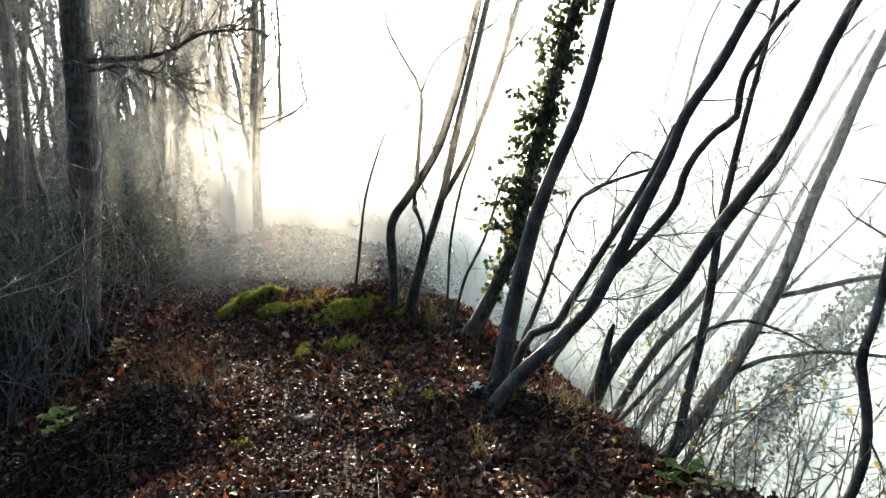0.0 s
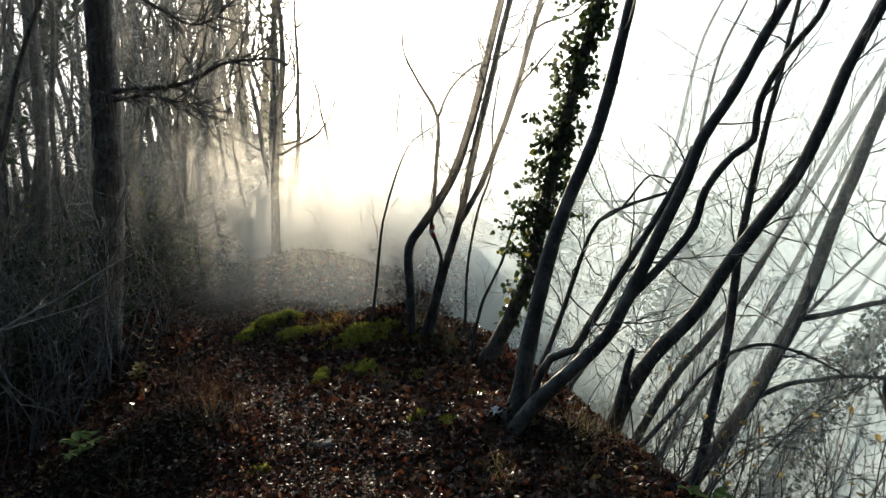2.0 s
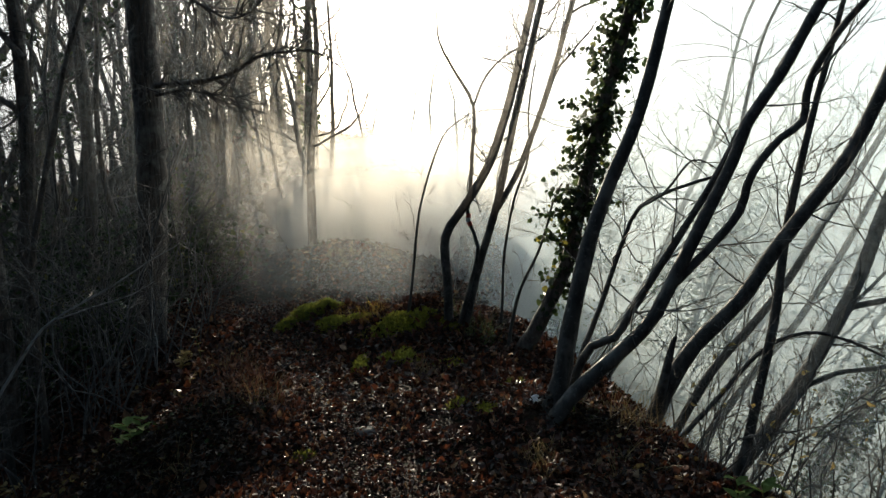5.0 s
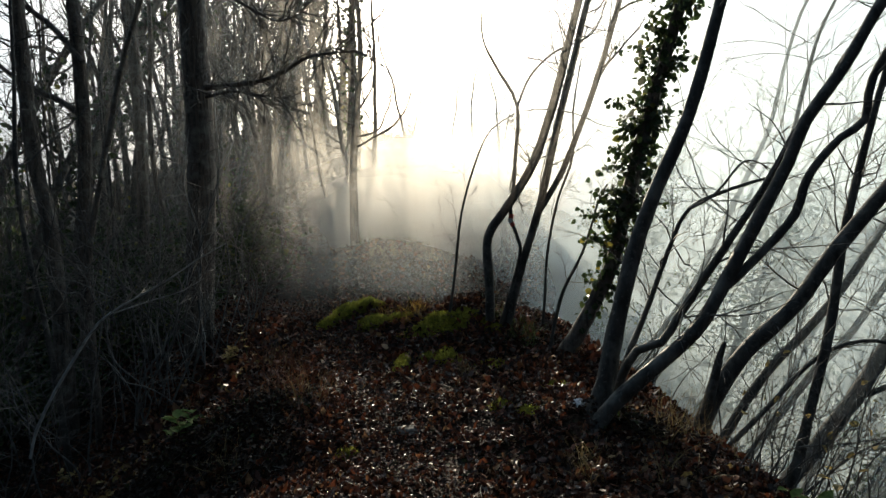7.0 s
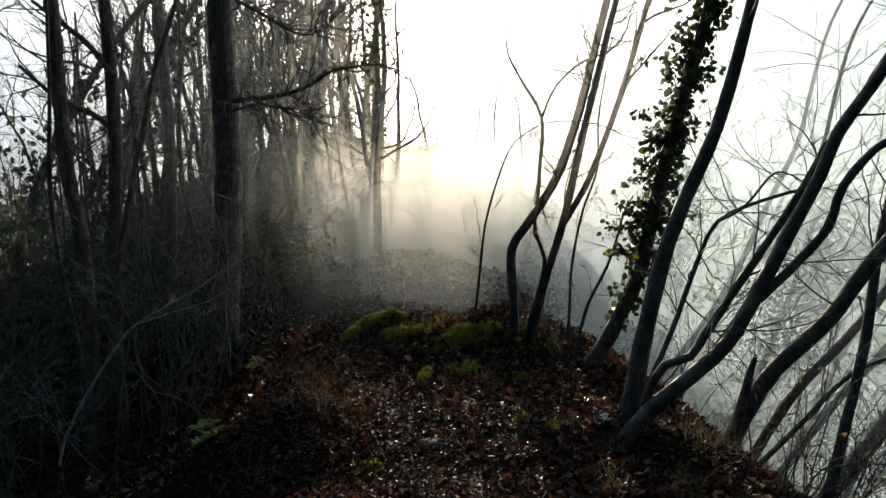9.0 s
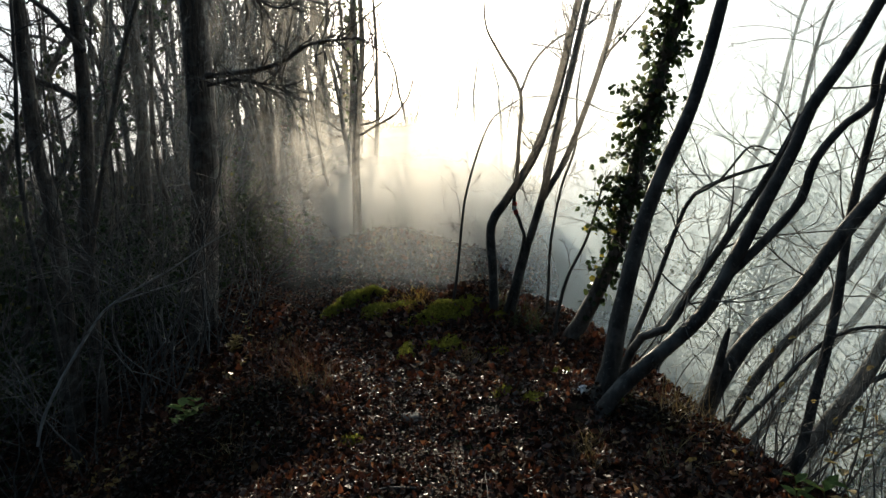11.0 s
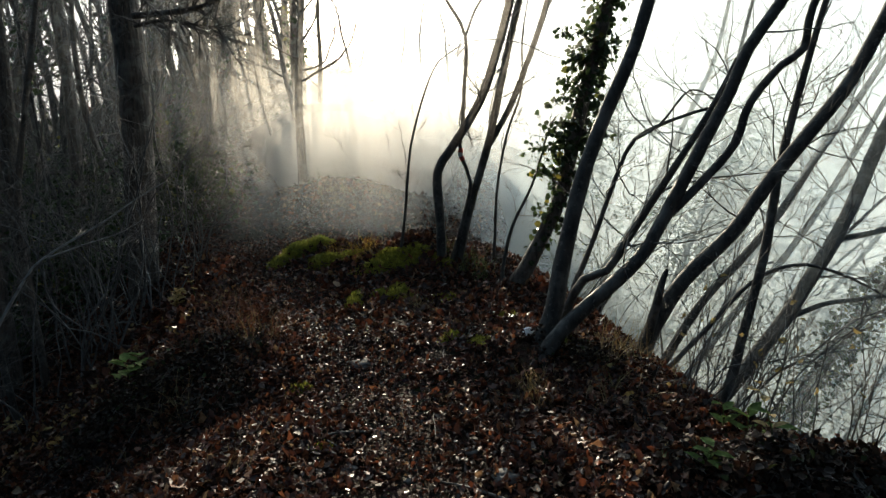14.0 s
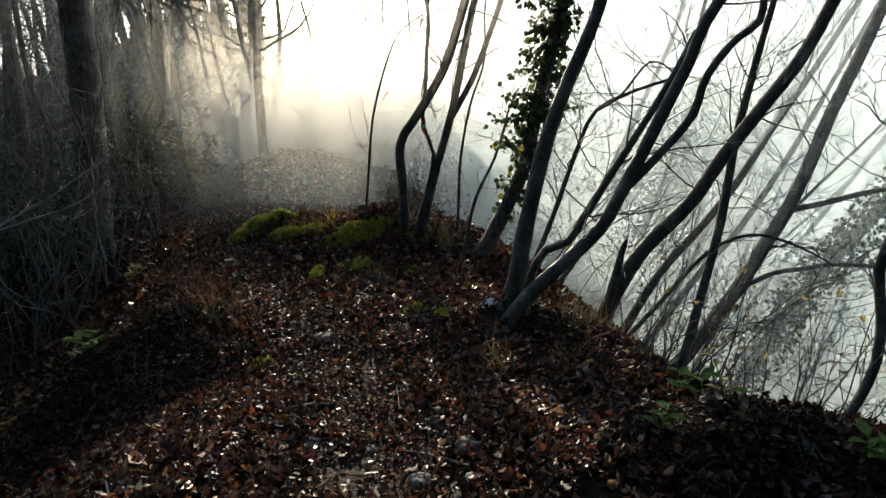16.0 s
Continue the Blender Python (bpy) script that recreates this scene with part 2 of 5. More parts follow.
def part(name, geo, mat, parent, label="", smooth=True):
    """One mesh under a thing or a part; geo is in world places for things that stand unturned."""
    origin, up = Vector(parent.location), parent.parent
    while up:
        origin, up = origin + up.location, up.parent
    ob = new(name, geo.mesh(name, mat, origin, smooth))
    ob.parent = parent
    return tagged(ob, label, kind="stuff" if name in ("spray", "nap", "ivy") else "")


def solid(name, geo, mat, label, category, group="", kind="", at=(0, 0, 0), smooth=True):
    """A thing that is one mesh."""
    ob = new(name, geo.mesh(name, mat, at, smooth))
    ob.location = at
    return tagged(ob, label, category, group, kind)


def spline(points, step=0.12):
    """A smooth line through points, cut into short steps."""
    p = np.asarray(points, float)
    p = np.concatenate([[2 * p[0] - p[1]], p, [2 * p[-1] - p[-2]]])
    out = []
    for a, b, c, d in zip(p[:-3], p[1:-2], p[2:-1], p[3:]):
        n = max(2, int(np.linalg.norm(c - b) / step))
        for u in np.arange(n) / n:
            out.append(0.5 * (2 * b + (c - a) * u + (2 * a - 5 * b + 4 * c - d) * u * u + (3 * b - a - 3 * c + d) * u**3))
    out.append(p[-2])
    return np.array(out)


# ---- the lie of the land ----
def value_noise(x, y, cell, seed):
    """Smooth noise from -1 to 1 over the plan."""
    x, y = np.asarray(x, float) / cell, np.asarray(y, float) / cell
    i, j = np.floor(x).astype(int), np.floor(y).astype(int)
    u, v = x - i, y - j
    u, v = u * u * (3 - 2 * u), v * v * (3 - 2 * v)

    def h(a, b):
        k = np.sin(a * 127.1 + b * 311.7 + seed * 74.7) * 43758.5453
        return 2 * (k - np.floor(k)) - 1

    return (h(i, j) * (1 - u) + h(i + 1, j) * u) * (1 - v) + (h(i, j + 1) * (1 - u) + h(i + 1, j + 1) * u) * v


def path_x(y):
    return np.interp(y, [-20, 0, 2, 3, 4.1, 5.1, 6.2, 7, 9.5, 11.5, 14, 18, 25, 40], [1.5, 0.5, -0.2, -0.55, -1.1, -1.65, -2.25, -2.75, -4.2, -4.6, -5.07, -5.8, -7, -9])


def edge_x(y):
    return np.interp(y, [-20, 1, 2.5, 2.9, 3.15, 3.5, 4.25, 5.1, 5.6, 6.3, 8, 12, 18, 24, 30, 36, 60], [3.5, 2.6, 1.85, 1.36, 1.1, 0.85, 0.65, 0.48, 0.35, 0.15, -0.5, -1.3, -1.5, -2.6, -3.6, -4.8, -9])


def hump(x, y, cx, cy, sx, sy, h):
    return h * np.exp(-(((x - cx) / sx) ** 2) - ((y - cy) / sy) ** 2)


def height(x, y):
    """The ground's height: a ridge with a trodden path, a hill ahead, and steep sides."""
    x, y = np.asarray(x, float), np.asarray(y, float)
    z = np.interp(y, [-20, 0, 6, 7.2, 9.5, 11.5, 14, 18, 22, 26, 30, 36, 80], [-0.6, 0, 0, 0.05, -0.27, 0, 0.25, 1.0, 1.9, 2.7, 3.0, 2.6, -1])
    d = np.maximum(x - edge_x(y), 0)
    z = z - 24 * np.tanh(0.95 * (np.sqrt(d * d + 0.16) - 0.4) / 24)
    left = path_x(y) - np.interp(y, [0, 3, 5, 7, 10, 14], [1.3, 1.15, 1.0, 0.65, 0.8, 1.5])
    d = np.maximum(left - x, 0)
    z = z - 18 * np.tanh(np.interp(y, [0, 6, 9, 14, 22], [0.6, 0.75, 0.45, 0.25, 0.05]) * (np.sqrt(d * d + 0.09) - 0.3) / 18)
    z = z + hump(x, y, -3.0, 13.0, 1.2, 2.5, 0.4) + hump(x, y, -4.2, 20, 3.2, 4.5, 0.2) + hump(x, y, -9.5, 21, 5, 7, 2.2)
    z = z + hump(x, y, -1.0, 6.6, 0.9, 0.6, 0.26) + hump(x, y, -2.1, 7.0, 0.6, 0.4, 0.18)
    z = z + hump(x, y, 1.25, 2.4, 0.7, 0.3, 0.22) + hump(x, y, -2.35, 3.35, 0.8, 0.55, -0.35)
    z = z + hump(x, y, 0.25, 4.15, 0.35, 0.35, 0.12)
    worn = np.exp(-(((x - path_x(y)) / 0.45) ** 2))
    z = z - 0.06 * worn
    rough = 1 - 0.6 * worn
    return z + rough * (0.05 * value_noise(x, y, 0.9, 1) + 0.025 * value_noise(x, y, 0.31, 2) + 0.01 * value_noise(x, y, 0.11, 3)) + 0.25 * value_noise(x, y, 5, 4) * np.clip(np.hypot(x, y - 3) / 8 - 0.6, 0, 1)


def stretched(near_low, near_high, step, low, high):
    """Coordinates that lie close together over the near stretch and widen outwards."""
    out, s = list(np.arange(near_low, near_high, step)), step
    while out[-1] < high:
        s *= 1.08
        out.append(out[-1] + s)
    s = step
    while out[0] > low:
        s *= 1.08
        out.insert(0, out[0] - s)
    return np.array(out)


gx, gy = stretched(-4.5, 3.0, 0.05, -400, 400), stretched(1.0, 9.0, 0.05, -300, 500)
mx, my = np.meshgrid(gx, gy)
land = Geo()
ii, jj = np.meshgrid(np.arange(len(gy) - 1), np.arange(len(gx) - 1), indexing="ij")
nx = len(gx)
land.put(np.stack([mx, my, height(mx, my)], -1), np.stack([ii * nx + jj, ii * nx + jj + 1, (ii + 1) * nx + jj + 1, (ii + 1) * nx + jj], -1).reshape(-1, 4))
solid("ground", land, SOIL, "woodland ridge of dark soil and leaf mould", "ground", kind="structure")


def floor_at(x, y):
    return float(height(np.array([x]), np.array([y]))[0])


def slope_normals(x, y):
    e = 0.04
    n = np.stack([-(height(x + e, y) - height(x - e, y)) / (2 * e), -(height(x, y + e) - height(x, y - e)) / (2 * e), np.ones_like(x)], -1)
    return n / np.linalg.norm(n, axis=1)[:, None]


# ---- trees ----
def twigs_from(geo, start, way, length, radius, level, lift=0.15, spread=0.7, r=rng, stem=None):
    """A branch that wanders, tapers and forks down to fine twigs."""
    n = max(4, int(length / 0.12)) if level > 0 else 4
    n = min(n, 14 if radius > 0.006 else 7)
    p, q, line = np.array(start, float), np.array(way, float), []
    q /= np.linalg.norm(q)
    for k in range(n + 1):
        line.append(p.copy())
        q = q + r.normal(size=3) * 0.17 + np.array([0, 0, lift * 0.22])
        q /= np.linalg.norm(q)
        p = p + q * length / n
    line = np.array(line)
    radii = radius * np.linspace(1, 0.25, n + 1)
    if level <= 0 and r is not rng:
        geo.tube(line[::2], radii[::2], 3)
    else:
        (stem or geo).tube(line, radii, 5 if radius > 0.012 else 3)
    if level <= 0:
        return
    for _ in range(r.integers(3, 6) if level > 1 else r.integers(2, 5)):
        k = int(r.integers(max(1, n // 4), n + 1))
        k = min(k, n)
        turn = r.normal(size=3)
        direction = line[k] - line[k - 1]
        direction = direction / np.linalg.norm(direction) + spread * turn / np.linalg.norm(turn)
        twigs_from(geo, line[k], direction, length * r.uniform(0.35, 0.62), max(radii[k] * 0.62, 0.0022), level - 1, lift, spread, r)


def line_tree(name, line, widths, label, mat, group="", limbs=(), sprays=0, spray_from=0.35, spray_len=0.9, root=0.18, flare=1.35):
    """A tree along a known line, with its limbs (line, widths) and sprays of twigs."""
    base = np.array(line[0], float)
    low = base + (base - np.array(line[1], float)) / np.linalg.norm(base - np.array(line[1], float)) * root - np.array([0, 0, 0.06])
    tree = thing(name, tuple(float(v) for v in base), label, "tree", group)
    smooth = spline([low, *line], 0.1)
    r = np.interp(np.linspace(0, 1, len(smooth)), np.linspace(0, 1, len(widths)), widths) / 2
    s = np.linalg.norm(smooth - smooth[0], axis=1)
    r = r * (1 + (flare - 1) * np.exp(-s / 0.16))
    g = Geo()
    g.tube(smooth, r, 14 if widths[0] > 0.06 else 8, 0.035)
    part("trunk", g, mat, tree)
    fine = Geo()
    for limb, wide in limbs:
        g = Geo()
        sl = spline(limb, 0.08)
        rl = np.interp(np.linspace(0, 1, len(sl)), np.linspace(0, 1, len(wide)), wide) / 2
        g.tube(sl, rl, 10 if wide[0] > 0.03 else 6, 0.035)
        part("limb", g, mat, tree)
        for _ in range(max(1, sprays // 3)):
            k = int(rng.integers(len(sl) // 3, len(sl)))
            way = (sl[min(k + 1, len(sl) - 1)] - sl[max(k - 1, 0)])
            twigs_from(fine, sl[k], way / (np.linalg.norm(way) + 1e-6) + 0.8 * rng.normal(size=3), rng.uniform(0.4, 1) * spray_len, max(rl[k] * 0.5, 0.004), 2)
    for _ in range(sprays):
        k = int(rng.integers(int(len(smooth) * spray_from), len(smooth) - 1))
        way = smooth[k + 1] - smooth[k]
        twigs_from(fine, smooth[k], way / np.linalg.norm(way) + 0.9 * rng.normal(size=3), rng.uniform(0.4, 1) * spray_len, min(0.009, r[k] * 0.4), 2)
    if fine.v:
        part("spray", fine, TWIG_BARK, tree)
    return tree, smooth, r


GROVE = "leaning trees on the steep side"
big_line = [(0.27, 4.04, 0.12), (0.34, 4.05, 0.32), (0.39, 4.07, 0.63), (0.52, 4.12, 1.20), (0.66, 4.15, 1.60), (0.84, 4.18, 2.03), (0.97, 4.22, 2.49), (1.09, 4.26, 2.99), (1.16, 4.29, 3.36)]
line_tree("leaning_tree", big_line, [0.14, 0.118, 0.1, 0.088, 0.076, 0.066], "thick grey leaning tree at the ridge edge", SMOOTH_BARK, GROVE, sprays=3, spray_from=0.7)
hook_line = [(0.27, 3.89, 0.08), (0.35, 3.90, 0.20), (0.51, 3.91, 0.37), (0.86, 3.94, 0.70), (1.02, 3.95, 0.99), (1.23, 3.98, 1.42), (1.38, 4.00, 1.73), (1.47, 4.01, 1.97), (1.67, 4.03, 2.27), (1.83, 4.05, 2.57), (2.00, 4.07, 2.86), (2.19, 4.09, 3.22)]
fork_limb = [(0.99, 3.95, 0.93), (1.27, 3.98, 1.22), (1.43, 4.00, 1.42), (1.51, 4.02, 1.66), (1.68, 4.04, 1.87), (1.81, 4.05, 1.97), (1.85, 4.07, 2.21), (2.02, 4.09, 2.51), (2.22, 4.11, 2.75), (2.31, 4.13, 2.96), (2.40, 4.15, 3.20)]
line_tree("leaning_tree", hook_line, [0.105, 0.092, 0.082, 0.072, 0.066, 0.06], "dark grey tree curving out over the slope", SMOOTH_BARK, GROVE, limbs=[(fork_limb, [0.058, 0.052, 0.045, 0.04])], sprays=4, spray_from=0.5)
elbow_line = [(0.40, 4.15, 0.15), (0.45, 4.16, 0.33), (0.55, 4.17, 0.51), (0.71, 4.18, 0.57), (0.82, 4.19, 0.75), (1.02, 4.20, 1.08), (1.27, 4.23, 1.48), (1.41, 4.24, 1.74), (1.50, 4.25, 1.94)]
line_tree("leaning_tree", elbow_line, [0.065, 0.06, 0.058, 0.05, 0.045, 0.03], "slender grey stem with a sharp elbow", SMOOTH_BARK, GROVE, sprays=6, spray_from=0.4, spray_len=1.1)
third_line = [(1.07, 4.65, -0.24), (1.17, 4.66, 0.03), (1.38, 4.68, 0.38), (1.72, 4.71, 0.73), (1.96, 4.73, 1.10), (2.23, 4.75, 1.46), (2.47, 4.77, 1.79), (2.66, 4.79, 2.18), (2.81, 4.81, 2.54), (3.00, 4.83, 2.90), (3.22, 4.85, 3.30)]
line_tree("leaning_tree", third_line, [0.13, 0.115, 0.105, 0.098, 0.09, 0.08], "thick grey tree bowed over the slope", SMOOTH_BARK, GROVE, sprays=7, spray_from=0.3)
stump_line = [(1.06, 4.62, -0.29), (1.14, 4.62, 0.08), (1.20, 4.62, 0.38), (1.23, 4.62, 0.47)]
line_tree("broken_stump", stump_line, [0.11, 0.085, 0.06, 0.025], "snapped grey stump with a splintered tip", SMOOTH_BARK, "", flare=1.2)
whip_line = [(0.44, 4.30, 0.12), (0.49, 4.33, 0.36), (0.63, 4.38, 0.71), (0.81, 4.44, 1.21), (0.93, 4.48, 1.44), (1.20, 4.51, 1.57), (1.48, 4.55, 1.65)]
whip_limb = [(0.92, 4.43, 1.44), (1.08, 4.44, 1.53), (1.20, 4.46, 1.68), (1.28, 4.46, 1.76), (1.38, 4.47, 1.74), (1.48, 4.48, 1.67)]
line_tree("leaning_tree", whip_line, [0.045, 0.04, 0.035, 0.03, 0.02], "thin dark sapling arching over", SMOOTH_BARK, GROVE, limbs=[(whip_limb, [0.02, 0.015, 0.008])], sprays=9, spray_len=0.9)
right_line = [(1.88, 5.60, -1.29), (2.15, 5.64, -0.92), (2.60, 5.72, -0.30), (2.85, 5.77, 0.13), (3.03, 5.80, 0.45), (3.21, 5.84, 0.87), (3.36, 5.89, 1.27), (3.62, 5.95, 1.88), (3.87, 6.01, 2.47), (4.27, 6.10, 3.32)]
right_limb = [(3.06, 5.85, 0.44), (3.23, 5.86, 0.47), (3.49, 5.88, 0.52), (3.90, 5.90, 0.61), (4.62, 5.95, 0.68)]
low_limb = [(2.63, 5.75, -0.30), (2.97, 5.77, -0.15), (3.27, 5.78, -0.11), (3.52, 5.80, -0.08), (4.06, 5.82, -0.12), (4.60, 5.85, -0.22)]
line_tree("leaning_tree", right_line, [0.145, 0.135, 0.125, 0.115, 0.10, 0.085], "grey tree leaning far over the misty drop", SMOOTH_BARK, GROVE, limbs=[(right_limb, [0.06, 0.05, 0.03]), (low_limb, [0.05, 0.04, 0.02])], sprays=14, spray_len=1.2)
slim_line = [(1.86, 5.20, -1.08), (1.95, 5.22, -0.83), (2.09, 5.28, -0.22), (2.23, 5.34, 0.43), (2.32, 5.40, 1.12), (2.42, 5.44, 1.63), (2.55, 5.49, 2.18), (2.72, 5.55, 2.81), (2.87, 5.60, 3.39)]
line_tree("leaning_tree", slim_line, [0.09, 0.08, 0.075, 0.065, 0.05, 0.04], "slim upright grey stem on the slope", SMOOTH_BARK, GROVE, sprays=14, spray_len=1.2)
pale_line = [(1.54, 6.60, -1.56), (1.74, 6.64, -1.19), (2.18, 6.71, -0.44), (2.65, 6.78, 0.11), (3.01, 6.83, 0.58), (3.36, 6.89, 1.16), (3.72, 6.95, 1.69), (4.14, 7.02, 2.38), (4.63, 7.10, 3.18)]
line_tree("leaning_tree", pale_line, [0.10, 0.095, 0.085, 0.075, 0.06, 0.05], "slender leaning tree veiled by mist", SMOOTH_BARK, GROVE, sprays=16, spray_len=1.4)
veiled_line = [(2.01, 7.20, -1.84), (2.25, 7.24, -1.50), (2.89, 7.34, -0.60), (3.37, 7.41, -0.03), (3.93, 7.51, 0.86), (4.44, 7.61, 1.82), (4.93, 7.70, 2.72)]
line_tree("leaning_tree", veiled_line, [0.095, 0.085, 0.075, 0.06, 0.045], "slender leaning tree veiled by mist", SMOOTH_BARK, GROVE, sprays=16, spray_len=1.4)
cross_line = [(1.28, 5.40, -0.98), (1.42, 5.42, -0.75), (1.78, 5.46, -0.35), (2.21, 5.51, 0.13), (2.57, 5.54, 0.28), (2.88, 5.56, 0.23), (3.20, 5.58, 0.09), (3.41, 5.60, -0.03)]
line_tree("leaning_tree", cross_line, [0.05, 0.045, 0.04, 0.03, 0.015], "thin stem crossing low over the slope", SMOOTH_BARK, GROVE, sprays=4)

ivy_line = [(0.14, 5.95, 0.00), (0.25, 5.96, 0.16), (0.42, 5.99, 0.49), (0.60, 6.02, 0.91), (0.71, 6.06, 1.43), (0.84, 6.10, 1.96), (0.97, 6.13, 2.48), (1.13, 6.17, 3.05), (1.26, 6.21, 3.51), (1.39, 6.25, 4.05)]
ivy_tree, ivy_path, ivy_r = line_tree("ivy_clad_tree", ivy_line, [0.16, 0.14, 0.13, 0.12, 0.10], "leaning tree clad in dark green ivy", ROUGH_BARK, GROVE, sprays=5, spray_from=0.3)


def ivy_on(tree, line, radii, count, reach, first=0.12, size=(0.05, 0.09)):
    """Ivy leaves standing off round a stem, thicker higher up."""
    k = (len(line) * (first + (1 - first) * rng.random(count) ** 0.85)).astype(int).clip(0, len(line) - 2)
    t = line[k + 1] - line[k]
    t /= np.linalg.norm(t, axis=1)[:, None]
    out = np.cross(t, rng.normal(size=(count, 3)))
    out /= np.linalg.norm(out, axis=1)[:, None]
    lump = 0.6 + 0.7 * (0.5 + 0.5 * value_noise(k * 0.1, out[:, 0] * 2, 1.0, 9))
    lump = lump * (0.35 + 0.9 * (0.5 + 0.5 * value_noise(k * 0.37, out[:, 0] + 3 * out[:, 2], 0.8, 12)))
    where = line[k] + (line[k + 1] - line[k]) * rng.random((count, 1)) + out * (radii[k] * 0.9 + reach * lump * rng.random(count) ** 0.8)[:, None]
    g = Geo()
    ahead = out * 0.7 + np.array([0, 0, -0.5]) + 0.45 * rng.normal(size=(count, 3))
    s = rng.uniform(*size, count)
    g.blades(where, ahead, out + 0.5 * rng.normal(size=(count, 3)), s, s * 0.95, 0.12, -0.1)
    part("ivy", g, IVY, tree, "glossy dark ivy leaves")


ivy_on(ivy_tree, ivy_path, ivy_r, 650, 0.05, size=(0.045, 0.075))
ivy_on(ivy_tree, ivy_path, ivy_r, 620, 0.2, 0.28, size=(0.045, 0.085))
sprig = Geo()
for _ in range(34):
    k = int(rng.integers(len(ivy_path) // 4, len(ivy_path) - 2))
    way = rng.normal(size=3) * [1, 0.6, 0.3] + [-0.3, 0, 0.25]
    way /= np.linalg.norm(way)
    long = rng.uniform(0.2, 0.45)
    shoot = spline([ivy_path[k], ivy_path[k] + way * long * 0.6 + [0, 0, 0.04], ivy_path[k] + way * long - [0, 0, 0.03]], 0.05)
    g = Geo()
    g.tube(shoot, np.linspace(0.006, 0.002, len(shoot)), 4)
    part("ivy_stem", g, TWIG_BARK, ivy_tree)
    n = 26
    at = shoot[rng.integers(len(shoot) // 3, len(shoot), n)] + 0.035 * rng.normal(size=(n, 3))
    size = rng.uniform(0.035, 0.065, n)
    sprig.blades(at, rng.normal(size=(n, 3)) + [0, 0, -0.6], rng.normal(size=(n, 3)), size, size * 0.95, 0.12, -0.1)
tagged(part("ivy", sprig, IVY, ivy_tree, "glossy dark ivy leaves"), kind="stuff")

# an ivy-grown tree that leans out low over the drop
low_line = [(3.29, 7.4, -2.67), (3.62, 7.45, -2.09), (3.86, 7.5, -1.61), (4.14, 7.55, -1.19), (4.45, 7.6, -0.77), (4.84, 7.65, -0.3), (5.26, 7.7, 0.17), (5.75, 7.75, 0.7)]
low_tree, low_path, low_r = line_tree("ivy_clad_tree", low_line, [0.2, 0.18, 0.17, 0.16, 0.14], "low leaning tree thick with ivy in the mist", ROUGH_BARK, GROVE, sprays=8, root=1.0)
ivy_on(low_tree, low_path, low_r, 2000, 0.26, 0.1, size=(0.04, 0.08))

CLUMP = "stems sprouting behind the mossy hump"
n_a = [(-0.60, 6.25, 0.19), (-0.61, 6.26, 0.63), (-0.62, 6.27, 1.10), (-0.43, 6.28, 1.40), (-0.16, 6.29, 1.85), (0.05, 6.31, 2.48), (0.20, 6.32, 3.09), (0.30, 6.33, 3.49), (0.42, 6.35, 4.01)]
line_tree("grey_stem", n_a, [0.10, 0.095, 0.09, 0.085, 0.075, 0.07], "grey bent stem beside the mossy hump", SMOOTH_BARK, CLUMP, sprays=22, spray_len=1.0)
n_b = [(-0.43, 6.30, 0.16), (-0.29, 6.31, 0.77), (-0.11, 6.33, 1.37), (0.08, 6.35, 2.22), (0.23, 6.36, 2.84), (0.36, 6.38, 3.39), (0.51, 6.40, 3.91)]
n_b_limb = [(-0.12, 6.33, 1.33), (0.04, 6.35, 1.60), (0.16, 6.37, 1.84), (0.42, 6.43, 2.53), (0.65, 6.49, 3.31), (0.79, 6.53, 3.84)]
line_tree("grey_stem", n_b, [0.085, 0.08, 0.075, 0.065, 0.06], "grey forked stem beside the mossy hump", SMOOTH_BARK, CLUMP, limbs=[(n_b_limb, [0.065, 0.06, 0.055])], sprays=22, spray_len=1.0)
n_c = [(-0.50, 6.28, 0.17), (-0.40, 6.28, 0.51), (-0.29, 6.28, 0.99), (-0.39, 6.28, 1.27), (-0.36, 6.28, 1.61), (-0.34, 6.28, 1.91), (-0.32, 6.28, 2.41), (-0.50, 6.28, 2.75), (-0.65, 6.28, 3.05), (-0.67, 6.28, 3.35)]
n_c_limb = [(-0.32, 6.27, 2.40), (-0.19, 6.31, 2.70), (0.05, 6.36, 2.93), (0.41, 6.42, 3.10), (0.57, 6.47, 3.46)]
mark_tree, mark_path, mark_r = line_tree("marked_sapling", n_c, [0.05, 0.045, 0.04, 0.04, 0.032, 0.014], "crooked sapling with a red and white trail mark", SMOOTH_BARK, CLUMP, limbs=[(n_c_limb, [0.03, 0.025, 0.012])], sprays=6, spray_len=0.5)
n_d = [(-1.04, 6.32, 0.26), (-0.99, 6.35, 0.61), (-0.93, 6.40, 1.20), (-0.88, 6.43, 1.48), (-0.74, 6.47, 1.93), (-0.60, 6.49, 2.20), (-0.36, 6.52, 2.36)]
line_tree("grey_stem", n_d, [0.035, 0.032, 0.028, 0.02, 0.012], "thin wavy sapling beside the mossy hump", SMOOTH_BARK, CLUMP, sprays=7, spray_len=0.6)
n_e = [(-0.07, 6.57, 0.10), (-0.05, 6.58, 0.35), (-0.02, 6.62, 0.90), (0.09, 6.66, 1.47), (0.24, 6.70, 1.91), (0.25, 6.73, 2.42), (0.33, 6.77, 2.94)]
line_tree("grey_stem", n_e, [0.035, 0.032, 0.028, 0.022, 0.014], "thin straight sapling at the ridge edge", SMOOTH_BARK, CLUMP, sprays=7, spray_len=0.6)
